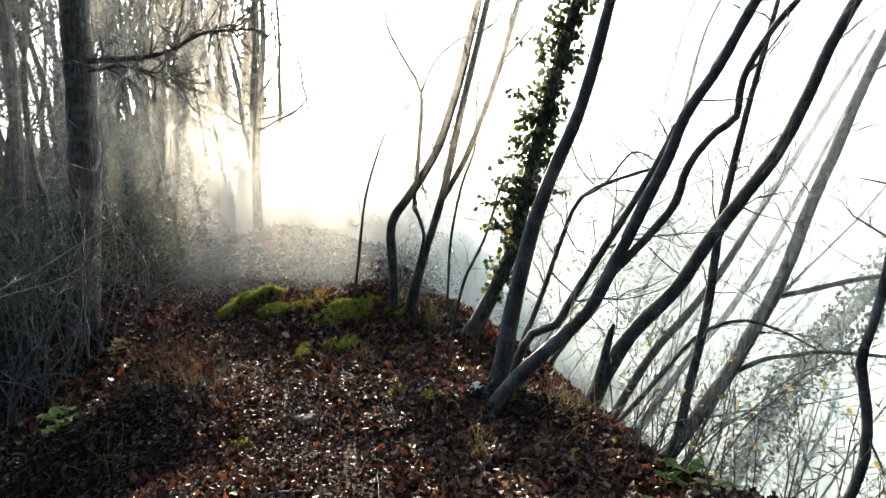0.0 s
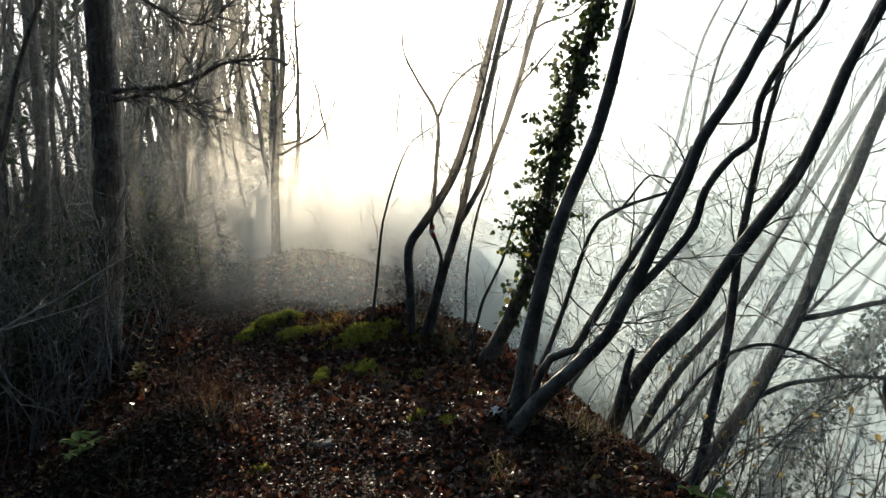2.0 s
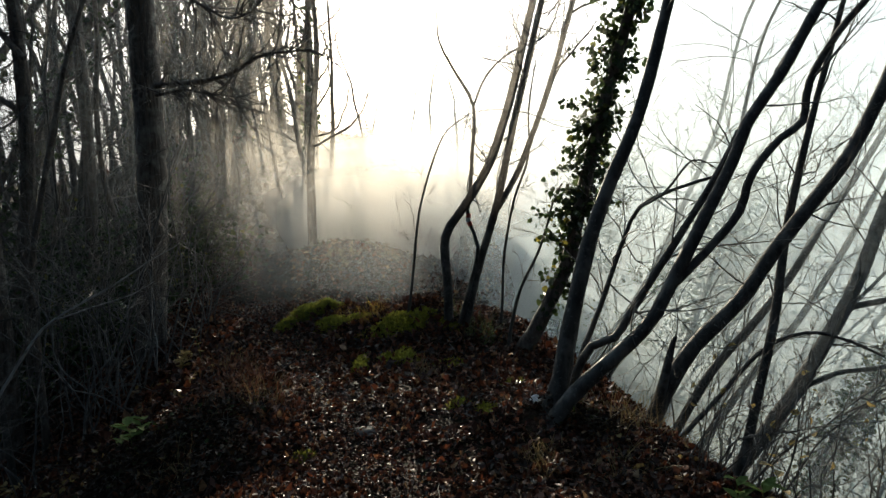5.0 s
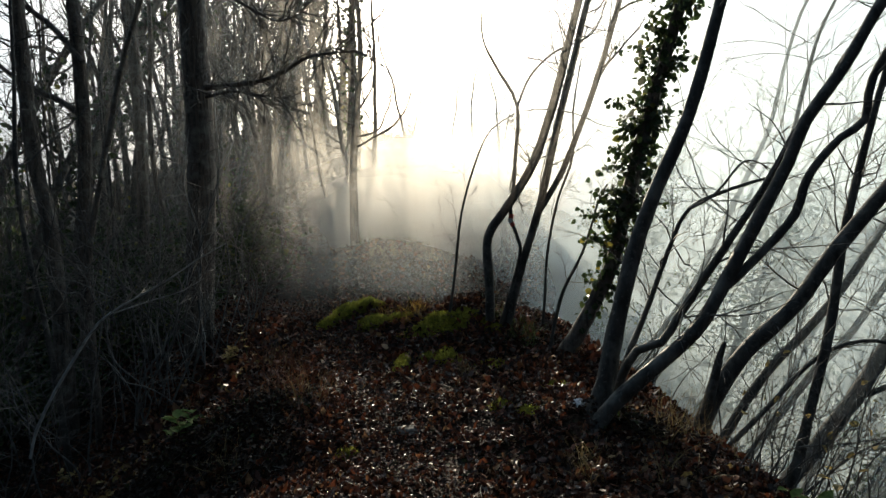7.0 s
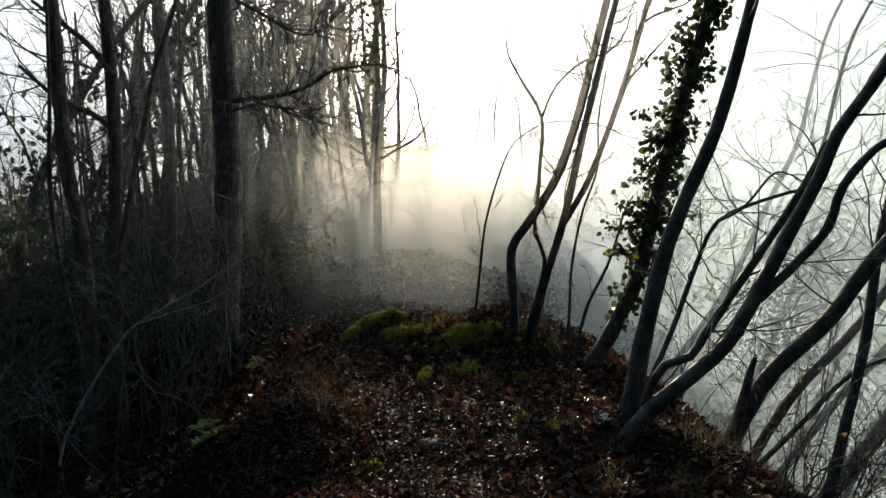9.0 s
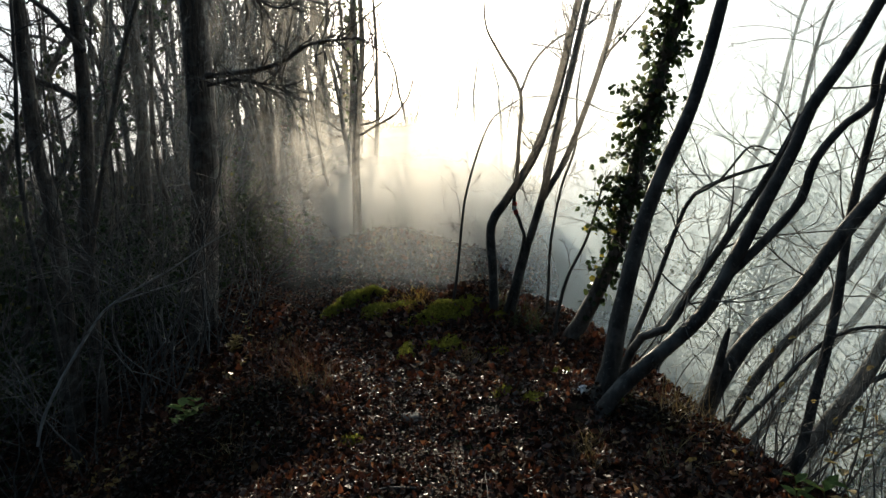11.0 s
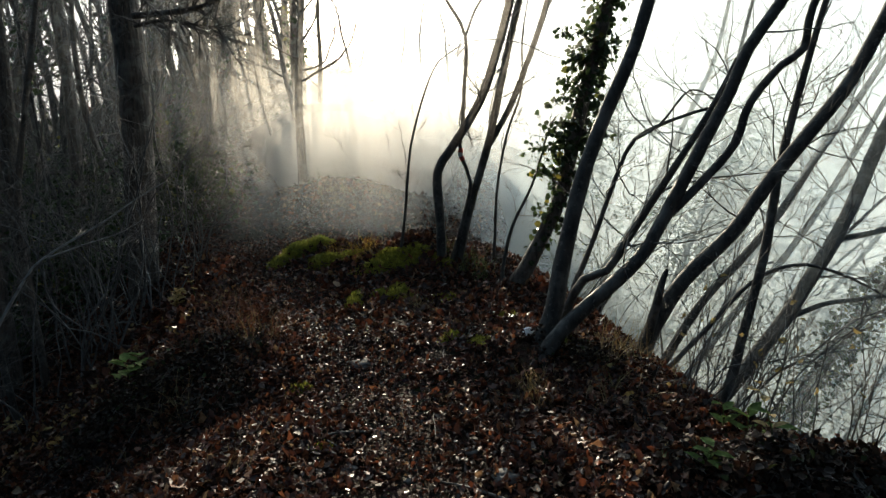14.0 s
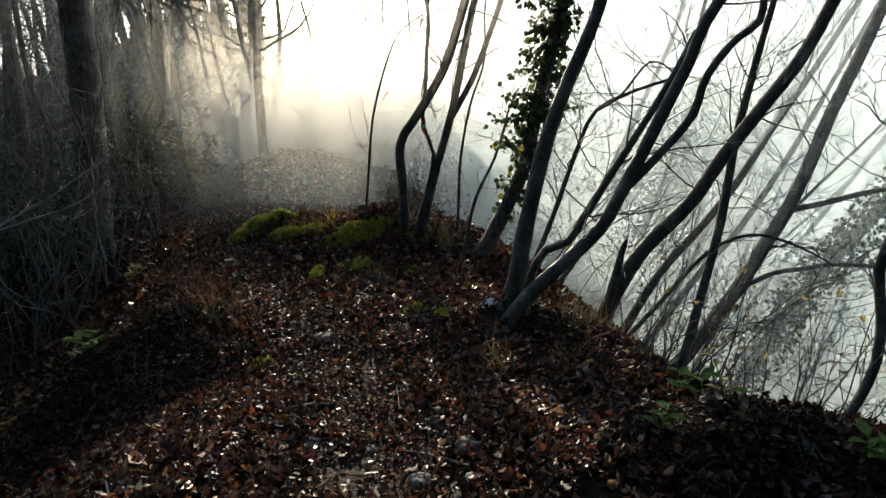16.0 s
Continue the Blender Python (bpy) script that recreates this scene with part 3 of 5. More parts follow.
n_f = [(0.01, 6.03, 0.01), (0.05, 6.05, 0.28), (0.13, 6.07, 0.59), (0.31, 6.09, 0.96), (0.41, 6.11, 1.27), (0.45, 6.12, 1.43), (0.54, 6.13, 1.62)]
line_tree("grey_stem", n_f, [0.038, 0.035, 0.03, 0.025, 0.016], "thin twisted sapling at the ridge edge", SMOOTH_BARK, CLUMP, sprays=8, spray_len=0.5)

# trail mark: a white band between two red ones, wrapped round the crooked sapling
mark_at = int(np.argmin(np.abs(mark_path[:, 2] - 1.3)))
for offset, paint, named in ((-1, RED_PAINT, "red_band"), (0, WHITE_PAINT, "white_band"), (1, RED_PAINT, "red_band")):
    g = Geo()
    a, b = mark_path[mark_at + offset], mark_path[mark_at + offset + 1]
    t = (b - a) / np.linalg.norm(b - a) * 0.022
    mid = mark_path[mark_at] + t * 2 * offset
    g.tube([mid - t, mid, mid + t], [mark_r[mark_at] + 0.004] * 3, 12)
    part(named, g, paint, mark_tree, named.replace("_", " of ").replace("band", "faded paint"))

# the wood on the flat side
WOOD = "upright trees of the wood"
l_line = [(-4.36, 7.00, -0.74), (-4.32, 7.01, -0.25), (-4.25, 7.03, 0.83), (-4.19, 7.04, 1.77), (-4.19, 7.06, 2.62), (-4.21, 7.07, 3.26), (-4.23, 7.08, 3.96), (-4.26, 7.10, 4.75)]
l_limb = [(-4.00, 6.90, 2.83), (-3.62, 6.80, 2.83), (-3.22, 6.69, 2.84), (-2.91, 6.60, 2.90), (-2.60, 6.50, 3.02), (-2.31, 6.41, 3.04), (-1.97, 6.30, 3.02)]
l_limb_low = [(-4.00, 6.90, 2.72), (-3.61, 6.77, 2.75), (-3.28, 6.65, 2.69), (-2.85, 6.50, 2.61)]
l_limb_top = [(-4.06, 6.90, 4.09), (-3.62, 6.76, 3.83), (-3.26, 6.65, 3.62), (-2.92, 6.54, 3.44), (-2.61, 6.44, 3.48), (-2.54, 6.40, 3.56)]
oak, _, _ = line_tree("oak_tree", l_line, [0.36, 0.34, 0.33, 0.31, 0.30], "stout upright oak with fissured brown bark", ROUGH_BARK, WOOD, limbs=[(l_limb, [0.075, 0.05, 0.04, 0.015]), (l_limb_low, [0.04, 0.03, 0.01]), (l_limb_top, [0.05, 0.035, 0.01])], sprays=27, spray_from=0.5, root=0.3, flare=1.4)

# twiggy ends of the oak's limbs
fine = Geo()
for limb in (l_limb, l_limb_low, l_limb_top):
    limb = np.array(limb, float)
    for _ in range(26):
        k = int(rng.integers(1, len(limb)))
        start = limb[k - 1] + (limb[k] - limb[k - 1]) * rng.random()
        way = (limb[k] - limb[k - 1]) / np.linalg.norm(limb[k] - limb[k - 1]) + rng.normal(size=3) * [0.6, 0.3, 0.7]
        twigs_from(fine, start, way, rng.uniform(0.4, 0.95), 0.012, 2, 0.1, 0.8)
part("spray", fine, TWIG_BARK, oak)


# the nearest trunks behind the thicket
side_line = [(-6.16, 6.90, -0.92), (-6.18, 6.92, -0.18), (-6.25, 6.94, 1.21), (-6.41, 6.96, 1.99), (-6.48, 6.98, 2.98), (-6.52, 7.00, 4.02), (-6.57, 7.02, 4.63)]
line_tree("bare_tree", side_line, [0.22, 0.2, 0.18, 0.17, 0.15], "bare tree with a leaning dark trunk", ROUGH_BARK, WOOD, sprays=26, spray_from=0.3, spray_len=1.1, root=0.7)
mid_line = [(-6.38, 7.60, -0.91), (-6.37, 7.62, -0.11), (-6.34, 7.64, 1.01), (-6.25, 7.66, 2.32), (-6.27, 7.68, 3.31), (-6.32, 7.70, 4.20), (-6.35, 7.72, 4.87)]
mid_low = [(-6.20, 7.60, 2.39), (-6.28, 7.62, 2.66), (-6.62, 7.64, 2.90), (-7.14, 7.66, 3.12), (-7.74, 7.68, 3.60)]
mid_high = [(-6.15, 7.60, 3.36), (-6.37, 7.62, 3.60), (-6.62, 7.64, 3.87), (-7.07, 7.66, 4.20), (-7.47, 7.68, 4.49)]
line_tree("bare_tree", mid_line, [0.2, 0.19, 0.18, 0.17, 0.15], "bare tree with two boughs reaching aside", ROUGH_BARK, WOOD, limbs=[(mid_low, [0.09, 0.08, 0.06, 0.05]), (mid_high, [0.09, 0.08, 0.07, 0.05])], sprays=26, spray_from=0.3, spray_len=1.1, root=0.7)
back_line = [(-6.18, 8.60, -1.03), (-6.18, 8.62, -0.31), (-6.14, 8.64, 0.92), (-6.10, 8.66, 2.30), (-6.13, 8.68, 3.40), (-6.20, 8.70, 4.48), (-6.25, 8.72, 5.23)]
line_tree("bare_tree", back_line, [0.2, 0.19, 0.17, 0.16, 0.14], "upright bare tree with brown bark", ROUGH_BARK, WOOD, sprays=26, spray_from=0.3, spray_len=1.1, root=0.5)


def wood_tree(seed, tall, wide, lean, limbs, mat=ROUGH_BARK, ivy=0, name="woodland_tree", label="bare woodland tree", bend=0.25, fine_share=0.1):
    """A bare tree at the origin: wavering trunk, limbs that fork, twigs."""
    r = np.random.default_rng(seed)
    tree = thing(name, (0, 0, 0), label, "tree", WOOD)
    n = 9
    line, p, q = [], np.array([0, 0, -0.4]), np.array([lean, 0.0, 1.0])
    for k in range(n + 1):
        line.append(p.copy())
        q = q / np.linalg.norm(q) + bend * 0.35 * r.normal(size=3) * np.array([1, 1, 0.2])
        p = p + q / np.linalg.norm(q) * (tall + 0.4) / n
    line = spline(line, 0.25)
    rad = wide / 2 * np.linspace(1, 0.3, len(line)) * (1 + 0.45 * np.exp(-np.linspace(0, tall, len(line)) / 0.25))
    g = Geo()
    g.tube(line, rad, 9, 0.04)
    part("trunk", g, mat, tree)
    fine = Geo()
    for _ in range(limbs):
        k = int(r.integers(int(len(line) * 0.3), len(line) - 1))
        way = np.array([r.normal(), r.normal(), r.uniform(0.1, 1.0)])
        long = r.uniform(0.18, 0.38) * tall * (1.15 - k / len(line))
        limb = Geo()
        twigs_from(fine, line[k], way, long + 0.5, max(0.35 * rad[k], 0.008), 3 if r.random() < fine_share else 2, 0.25, 0.75, r, limb)
        part("limb", limb, mat, tree)
    part("spray", fine, TWIG_BARK, tree)
    if ivy:
        k0 = int(len(line) * 0.02)
        cut = line[k0 : int(len(line) * 0.75)]
        keep = rng.bit_generator.state
        ivy_on(tree, cut, rad[k0:], ivy, 0.16, 0.0, (0.07, 0.12))
        rng.bit_generator.state = keep
    return tree


def scatter_trees(kinds, places, r, lean_side=False, scale=1.0):
    """The first of each kind where it falls, then copies."""
    used = set()
    for n, (x, y) in enumerate(places):
        kind = kinds[n % len(kinds)]
        turn = r.uniform(-0.5, 0.5) if lean_side else r.uniform(0, 6.28)
        size = scale * r.uniform(0.8, 1.2)
        m = Matrix.Translation((x, y, floor_at(x, y))) @ Matrix.Rotation(turn, 4, "Z") @ Matrix.Diagonal((size, size, size, 1))
        if kind.name in used:
            copy_thing(kind, m)
        else:
            used.add(kind.name)
            kind.matrix_basis = m


def strewn(r, count, x0, x1, y0, y1, gap, ok=lambda x, y: True, tries=4000):
    """Places over a stretch of the plan that keep a distance from each other."""
    out = []
    for _ in range(tries):
        if len(out) == count:
            break
        x, y = r.uniform(x0, x1), r.uniform(y0, y1)
        if ok(x, y) and all((x - a) ** 2 + (y - b) ** 2 > gap * gap for a, b in out):
            out.append((x, y))
    return out


r_wood = np.random.default_rng(21)


def open_sky(x, y):
    """The gap in the wood through which the sun comes."""
    return y > 10 and -0.30 < x / y < 0.12


off_path = lambda x, y: abs(x - float(path_x(y))) > 0.9
upright = [
    wood_tree(31, 9.0, 0.24, 0.05, 13, ROUGH_BARK, 0, label="tall bare tree with rough brown bark"),
    wood_tree(32, 8.0, 0.16, -0.08, 11, SMOOTH_BARK, 0, label="slim bare tree with grey bark"),
    wood_tree(33, 8.5, 0.20, 0.10, 11, ROUGH_BARK, 300, label="bare tree with ivy up its trunk"),
    wood_tree(34, 7.0, 0.11, -0.05, 10, SMOOTH_BARK, 0, label="young bare tree with grey bark"),
    wood_tree(35, 6.0, 0.08, 0.12, 8, SMOOTH_BARK, 0, label="thin bare sapling in the wood"),
]
left_places = [(-3.9, 12.2), (-4.3, 13.4), (-5.0, 15.2), (-5.1, 16.4), (-4.4, 12.6),] + strewn(r_wood, 46, -17, -5.0, 8.0, 22, 0.7, lambda x, y: off_path(x, y) and not open_sky(x, y))
scatter_trees(upright, left_places, r_wood)
scatter_trees([wood_tree(36, 5.5, 0.06, 0.15, 12, SMOOTH_BARK, 0, label="thin grey sapling at the wood's edge"), wood_tree(37, 6.5, 0.085, -0.1, 13, ROUGH_BARK, 0, label="young tree at the wood's edge")], strewn(r_wood, 20, -10, -4.6, 3.6, 8.8, 0.7, lambda x, y: x < -4.4 - 0.25 * (y - 4)), r_wood)

# trees that stand up the hill and along its path
HILL = "trees on the hill ahead"
hill_places = [(-5.02, 12.87), (-4.76, 10.02)] + strewn(r_wood, 36, -10.5, 0.4, 10.5, 26, 0.85, lambda x, y: abs(x - float(path_x(y))) > 1.1 and not open_sky(x, y))
hill_kinds = [
    wood_tree(41, 7.5, 0.2, 0.06, 13, ROUGH_BARK, 0, label="bare tree with pale lichen on the hill"),
    wood_tree(42, 6.5, 0.16, 0.04, 12, SMOOTH_BARK, 0, label="slim bare tree on the hill"),
    wood_tree(43, 7.0, 0.17, -0.05, 12, ROUGH_BARK, 220, label="ivy-covered tree on the hill"),
]
for kind in hill_kinds:
    kind["group"] = HILL
scatter_trees(hill_kinds, hill_places, r_wood)
scatter_trees(hill_kinds, strewn(r_wood, 26, -14, -2.5, 13, 32, 0.8, lambda x, y: -0.62 < x / y < -0.27 and abs(x - float(path_x(y))) > 0.7), r_wood)
crest_places = strewn(r_wood, 9, -10, 0.6, 12.5, 33, 0.8, lambda x, y: -0.32 < x / y < 0.0 and abs(x - float(path_x(y))) > 0.8 and x < float(edge_x(y)) + 0.8)
crest_kinds = [
    wood_tree(44, 4.6, 0.09, 0.1, 12, SMOOTH_BARK, 0, label="slim bare tree on the crest of the hill", bend=0.35),
    wood_tree(45, 4.0, 0.12, -0.1, 12, ROUGH_BARK, 0, label="short bare tree on the crest of the hill", bend=0.35),
    wood_tree(46, 3.6, 0.07, 0.15, 12, SMOOTH_BARK, 0, label="thin bare sapling on the crest of the hill", bend=0.4),
]
for kind in crest_kinds:
    kind["group"] = HILL
scatter_trees(crest_kinds, crest_places, r_wood)

# the misty drop: trees that all lean outwards, downhill
DROP = "misty trees down the steep side"
lean_kinds = [
    wood_tree(51, 8.0, 0.10, 0.55, 16, SMOOTH_BARK, 0, label="bare tree leaning over the misty drop", bend=0.3, fine_share=0.2),
    wood_tree(52, 7.0, 0.07, 0.7, 14, SMOOTH_BARK, 0, label="slender bare tree leaning over the misty drop", bend=0.35, fine_share=0.25),
    wood_tree(53, 9.0, 0.12, 0.4, 18, SMOOTH_BARK, 0, label="tall bare tree in the mist", bend=0.3),
    wood_tree(54, 6.0, 0.05, 0.6, 12, SMOOTH_BARK, 0, label="thin bare sapling in the mist", bend=0.4),
]
for kind in lean_kinds:
    kind["group"] = DROP
drop_places = strewn(r_wood, 12, 0.4, 4.5, 7.6, 12, 0.9, lambda x, y: x > float(edge_x(y)) + 0.4 and x / y > 0.08) + strewn(r_wood, 30, 1.5, 20, 9.5, 28, 1.5, lambda x, y: x / y > 0.13)
scatter_trees(lean_kinds, drop_places, r_wood, True)


def leafy_tree(seed, tall, wide, clumps, label):
    """An evergreen-looking tree: trunk, limbs and clumps of dark leaves with gaps between them."""
    r = np.random.default_rng(seed)
    tree = thing("leafy_tree", (0, 0, 0), label, "tree", "leafy trees in the mist")
    line = spline([(0, 0, -0.5), (0.15 * tall, 0.05, 0.3 * tall), (0.25 * tall, 0, 0.6 * tall), (0.38 * tall, 0.1, tall)], 0.3)
    g = Geo()
    g.tube(line, 0.09 * np.linspace(1, 0.25, len(line)), 9, 0.04)
    part("trunk", g, ROUGH_BARK, tree)
    fine, leaves = Geo(), Geo()
    for _ in range(clumps):
        k = int(r.integers(int(len(line) * 0.15), len(line)))
        way = r.normal(size=3) * [1, 1, 0.4] + [0.2, 0, 0.1]
        end = line[k] + way / np.linalg.norm(way) * wide * r.uniform(0.3, 1.0) * (1.2 - k / len(line))
        mid = (line[k] + end) / 2 + [0, 0, 0.12]
        fine.tube(spline([line[k], mid, end], 0.3), np.linspace(0.025, 0.006, len(spline([line[k], mid, end], 0.3))), 5)
        n = int(r.integers(75, 125))
        at = end + r.normal(size=(n, 3)) * [0.36, 0.36, 0.2]
        s = r.uniform(0.05, 0.085, n)
        leaves.blades(at, r.normal(size=(n, 3)) + [0, 0, -0.4], r.normal(size=(n, 3)), s, s * 0.7, 0.15, -0.1)
    part("spray", fine, TWIG_BARK, tree)
    tagged(part("foliage", leaves, IVY, tree), kind="stuff")
    return tree


def evergreen_shrub(seed, tall, wide, clumps, label):
    """A dark shrub of ivy and bramble: leaning stems hung with leaves."""
    r = np.random.default_rng(seed)
    shrub = thing("evergreen_shrub", (0, 0, 0), label, "shrub", "dark understorey of the wood")
    leaves = Geo()
    for _ in range(clumps):
        a, d = r.uniform(0, 6.28), wide * math.sqrt(r.random())
        end = np.array([d * math.cos(a), d * math.sin(a), tall * r.uniform(0.15, 1.0) * (1 - 0.5 * (d / wide) ** 2)])
        g = Geo()
        line = spline([(0.2 * end[0], 0.2 * end[1], -0.3), (0.6 * end[0], 0.6 * end[1], 0.6 * end[2]), end], 0.25)
        g.tube(line, np.linspace(0.012, 0.004, len(line)), 5)
        part("stem", g, TWIG_BARK, shrub)
        n = int(r.integers(50, 90))
        at = line[r.integers(len(line) // 3, len(line), n)] + r.normal(size=(n, 3)) * [0.2, 0.2, 0.2]
        s = r.uniform(0.05, 0.1, n)
        leaves.blades(at, r.normal(size=(n, 3)) + [0, 0, -0.3], r.normal(size=(n, 3)), s, s * 0.75, 0.15, -0.1)
    tagged(part("foliage", leaves, IVY, shrub), kind="stuff")
    return shrub


shrub_kinds = [evergreen_shrub(81, 2.4, 0.9, 22, "dark shrub hung with ivy and bramble leaves"), evergreen_shrub(82, 1.7, 1.0, 20, "low dark thicket of ivy and bramble")]
scatter_trees(shrub_kinds, strewn(r_wood, 15, -11.5, -5.2, 5.5, 11.5, 1.1, lambda x, y: x < -4.6 - 0.18 * (y - 5)), r_wood)
for n, (x, y) in enumerate([(-5.6, 10.2), (-6.2, 11.6), (-6.6, 13.2), (-5.4, 8.9)]):
    size = 0.85
    copy_thing(shrub_kinds[n % 2], Matrix.Translation((x, y, floor_at(x, y))) @ Matrix.Rotation(n * 1.3, 4, "Z") @ Matrix.Diagonal((size, size, size, 1)) @ Matrix.Diagonal((*(1 / v for v in shrub_kinds[n % 2].scale), 1)))
# taller thicket that closes the wood
for n, (x, y) in enumerate([(-9.4, 9.6), (-10.4, 8.6), (-11.2, 10.8)]):
    size = 1.5 + 0.15 * (n % 3)
    copy_thing(shrub_kinds[n % 2], Matrix.Translation((x, y, floor_at(x, y))) @ Matrix.Rotation(n * 1.7, 4, "Z") @ Matrix.Diagonal((size, size, size * 1.25, 1)) @ Matrix.Diagonal((*(1 / v for v in shrub_kinds[n % 2].scale), 1)))
# low thicket along the crest of the hill
for n, (x, y) in enumerate([(-5.6, 15.6), (-4.7, 16.2), (-3.9, 16.6), (-4.3, 15.2)]):
    size = (0.62, 0.42, 0.55, 0.36, 0.5)[n % 5]
    copy_thing(shrub_kinds[n % 2], Matrix.Translation((x, y, floor_at(x, y) - 0.05)) @ Matrix.Rotation(n * 2.3, 4, "Z") @ Matrix.Diagonal((size * 1.5, size * 1.5, size, 1)) @ Matrix.Diagonal((*(1 / v for v in shrub_kinds[n % 2].scale), 1)))
# dark brush up the face of the hill
for n, (x, y) in enumerate(strewn(r_wood, 24, -13, 0.8, 14, 32, 1.1, lambda x, y: abs(x - float(path_x(y))) > 1.0 and x < float(edge_x(y)) - 0.2)):
    size = (0.5, 0.34, 0.62, 0.42)[n % 4]
    copy_thing(shrub_kinds[n % 2], Matrix.Translation((x, y, floor_at(x, y) - 0.05)) @ Matrix.Rotation(n * 2.1, 4, "Z") @ Matrix.Diagonal((size * 1.3, size * 1.3, size, 1)) @ Matrix.Diagonal((*(1 / v for v in shrub_kinds[n % 2].scale), 1)))
leafy_kinds = [leafy_tree(71, 5.0, 2.2, 60, "dark leafy tree in the mist"), leafy_tree(72, 6.0, 2.6, 70, "tall leafy tree veiled by mist")]
scatter_trees(leafy_kinds, [(2.5, 11.4), (3.7, 12.6), (5.0, 11.6), (7.0, 10.6), (8.8, 11.2), (6.2, 14.0), (0.9, 12.6)], r_wood, True, 0.78)


# ---- undergrowth ----
def hazel_shrub(x, y, stems, tall, lean, label, seed, spread=0.25, group="hazel thicket"):
    r = np.random.default_rng(seed)
    shrub = thing("hazel_shrub", (x, y, floor_at(x, y)), label, "shrub", group)
    fine = Geo()
    for _ in range(stems):
        a, d = r.uniform(0, 6.28), spread * math.sqrt(r.random())
        bx, by = x + d * math.cos(a), y + d * math.sin(a)
        p = np.array([bx, by, floor_at(bx, by) - 0.08])
        q = np.array([lean[0] + 0.24 * r.normal(), lean[1] + 0.22 * r.normal(), 1.0])
        long, n, line = tall * r.uniform(0.55, 1.1), 9, []
        for k in range(n + 1):
            line.append(p.copy())
            q = q / np.linalg.norm(q) + 0.2 * r.normal(size=3) + np.array([0, 0, 0.05])
            p = p + q / np.linalg.norm(q) * long / n
        line = spline(line, 0.2)
        wide = r.uniform(0.004, 0.012)
        g = Geo()
        g.tube(line, wide * np.linspace(1, 0.3, len(line)), 6, 0.05)
        part("stem", g, HAZEL_BARK, shrub)
        for _ in range(int(r.integers(5, 10)) if y < 8 else int(r.integers(3, 7))):
            k = int(r.integers(len(line) // 6, len(line) - 1))
            way = line[k + 1] - line[k]
            twigs_from(fine, line[k], way / np.linalg.norm(way) + 0.9 * r.normal(size=3), r.uniform(0.3, 1.0), wide * 0.5, 1, -0.15, 0.7, r)
    part("spray", fine, TWIG_BARK, shrub)
    return shrub


for n, (x, y, stems, tall) in enumerate([(-3.75, 5.4, 10, 3.0), (-3.55, 6.0, 9, 3.0), (-3.95, 5.9, 10, 3.6), (-4.3, 5.0, 6, 2.8), (-4.7, 6.4, 7, 3.6), (-4.9, 4.4, 4, 2.4), (-3.7, 6.8, 6, 2.6), (-5.6, 5.6, 5, 3.0), (-5.3, 3.6, 3, 1.8), (-6.4, 6.8, 6, 3.0), (-5.4, 7.4, 6, 3.2)]):
    hazel_shrub(x, y, stems, tall, (0.05, -0.05), "thicket of thin bare hazel stems", 100 + n, 0.35)
for n, (x, y) in enumerate(strewn(r_wood, 64, -13, 0.4, 9.5, 33, 0.75, lambda x, y: abs(x - float(path_x(y))) > 0.8 and x < float(edge_x(y)) + 0.5)):
    hazel_shrub(x, y, 7, 1.9 if x / y < -0.33 or x / y > -0.08 else 1.1, (0.1, 0), "sparse bare shrub on the hill", 140 + n, 0.35, "shrubs on the hill")
for n, (x, y) in enumerate(strewn(r_wood, 6, 0.6, 4.0, 5.2, 8.5, 0.9, lambda x, y: x > float(edge_x(y)) + 0.4)):
    hazel_shrub(x, y, 6, 2.6, (0.5, 0), "bare shrub leaning over the drop", 160 + n, 0.3, "shrubs down the steep side")

# a grey bough that has fallen across the thicket
bough = [(-3.82, 3.90, -0.20), (-3.79, 3.93, -0.09), (-3.69, 3.99, 0.14), (-3.47, 4.11, 0.54), (-3.32, 4.16, 0.70), (-2.92, 4.27, 0.93), (-2.69, 4.34, 1.09), (-2.48, 4.40, 1.21)]
arm = [(-3.29, 4.15, 0.70), (-3.05, 4.28, 0.78), (-2.85, 4.38, 0.84), (-2.71, 4.45, 0.93)]
line_tree("fallen_bough", bough, [0.02, 0.024, 0.02, 0.014, 0.007], "fallen pale grey bough propped in the thicket", SKYLIT_BARK, "", limbs=[(arm, [0.012, 0.009, 0.004])], sprays=16, spray_len=0.7, spray_from=0.1, root=0.1, flare=1.0)
# thin dark branch reaching out of the thicket over the path
reach = [(-3.25, 5.20, 0.66), (-3.06, 5.25, 1.02), (-2.80, 5.31, 1.32), (-2.60, 5.34, 1.50), (-2.40, 5.38, 1.62), (-2.24, 5.40, 1.70)]
reach_low = [(-2.79, 5.30, 1.32), (-2.59, 5.34, 1.36), (-2.38, 5.38, 1.36), (-2.27, 5.40, 1.42)]
line_tree("bare_sapling", reach, [0.016, 0.014, 0.012, 0.009, 0.005], "thin dark sapling reaching over the path", TWIG_BARK, "", limbs=[(reach_low, [0.009, 0.007, 0.004])], sprays=8, spray_len=0.45, root=1.2, flare=1.0)
# black crooked branch at the lip of the drop
black = [(1.54, 2.55, 0.11), (1.66, 2.55, 0.12), (1.72, 2.55, 0.22), (1.77, 2.55, 0.40), (1.76, 2.55, 0.61), (1.72, 2.55, 0.81), (1.75, 2.55, 0.96), (1.80, 2.55, 1.24), (1.80, 2.55, 1.67)]
line_tree("crooked_branch", black, [0.045, 0.045, 0.045, 0.04, 0.035], "black crooked branch rising from the leaf bank", SMOOTH_BARK, "", sprays=5, spray_len=0.5, root=0.25, flare=1.0)

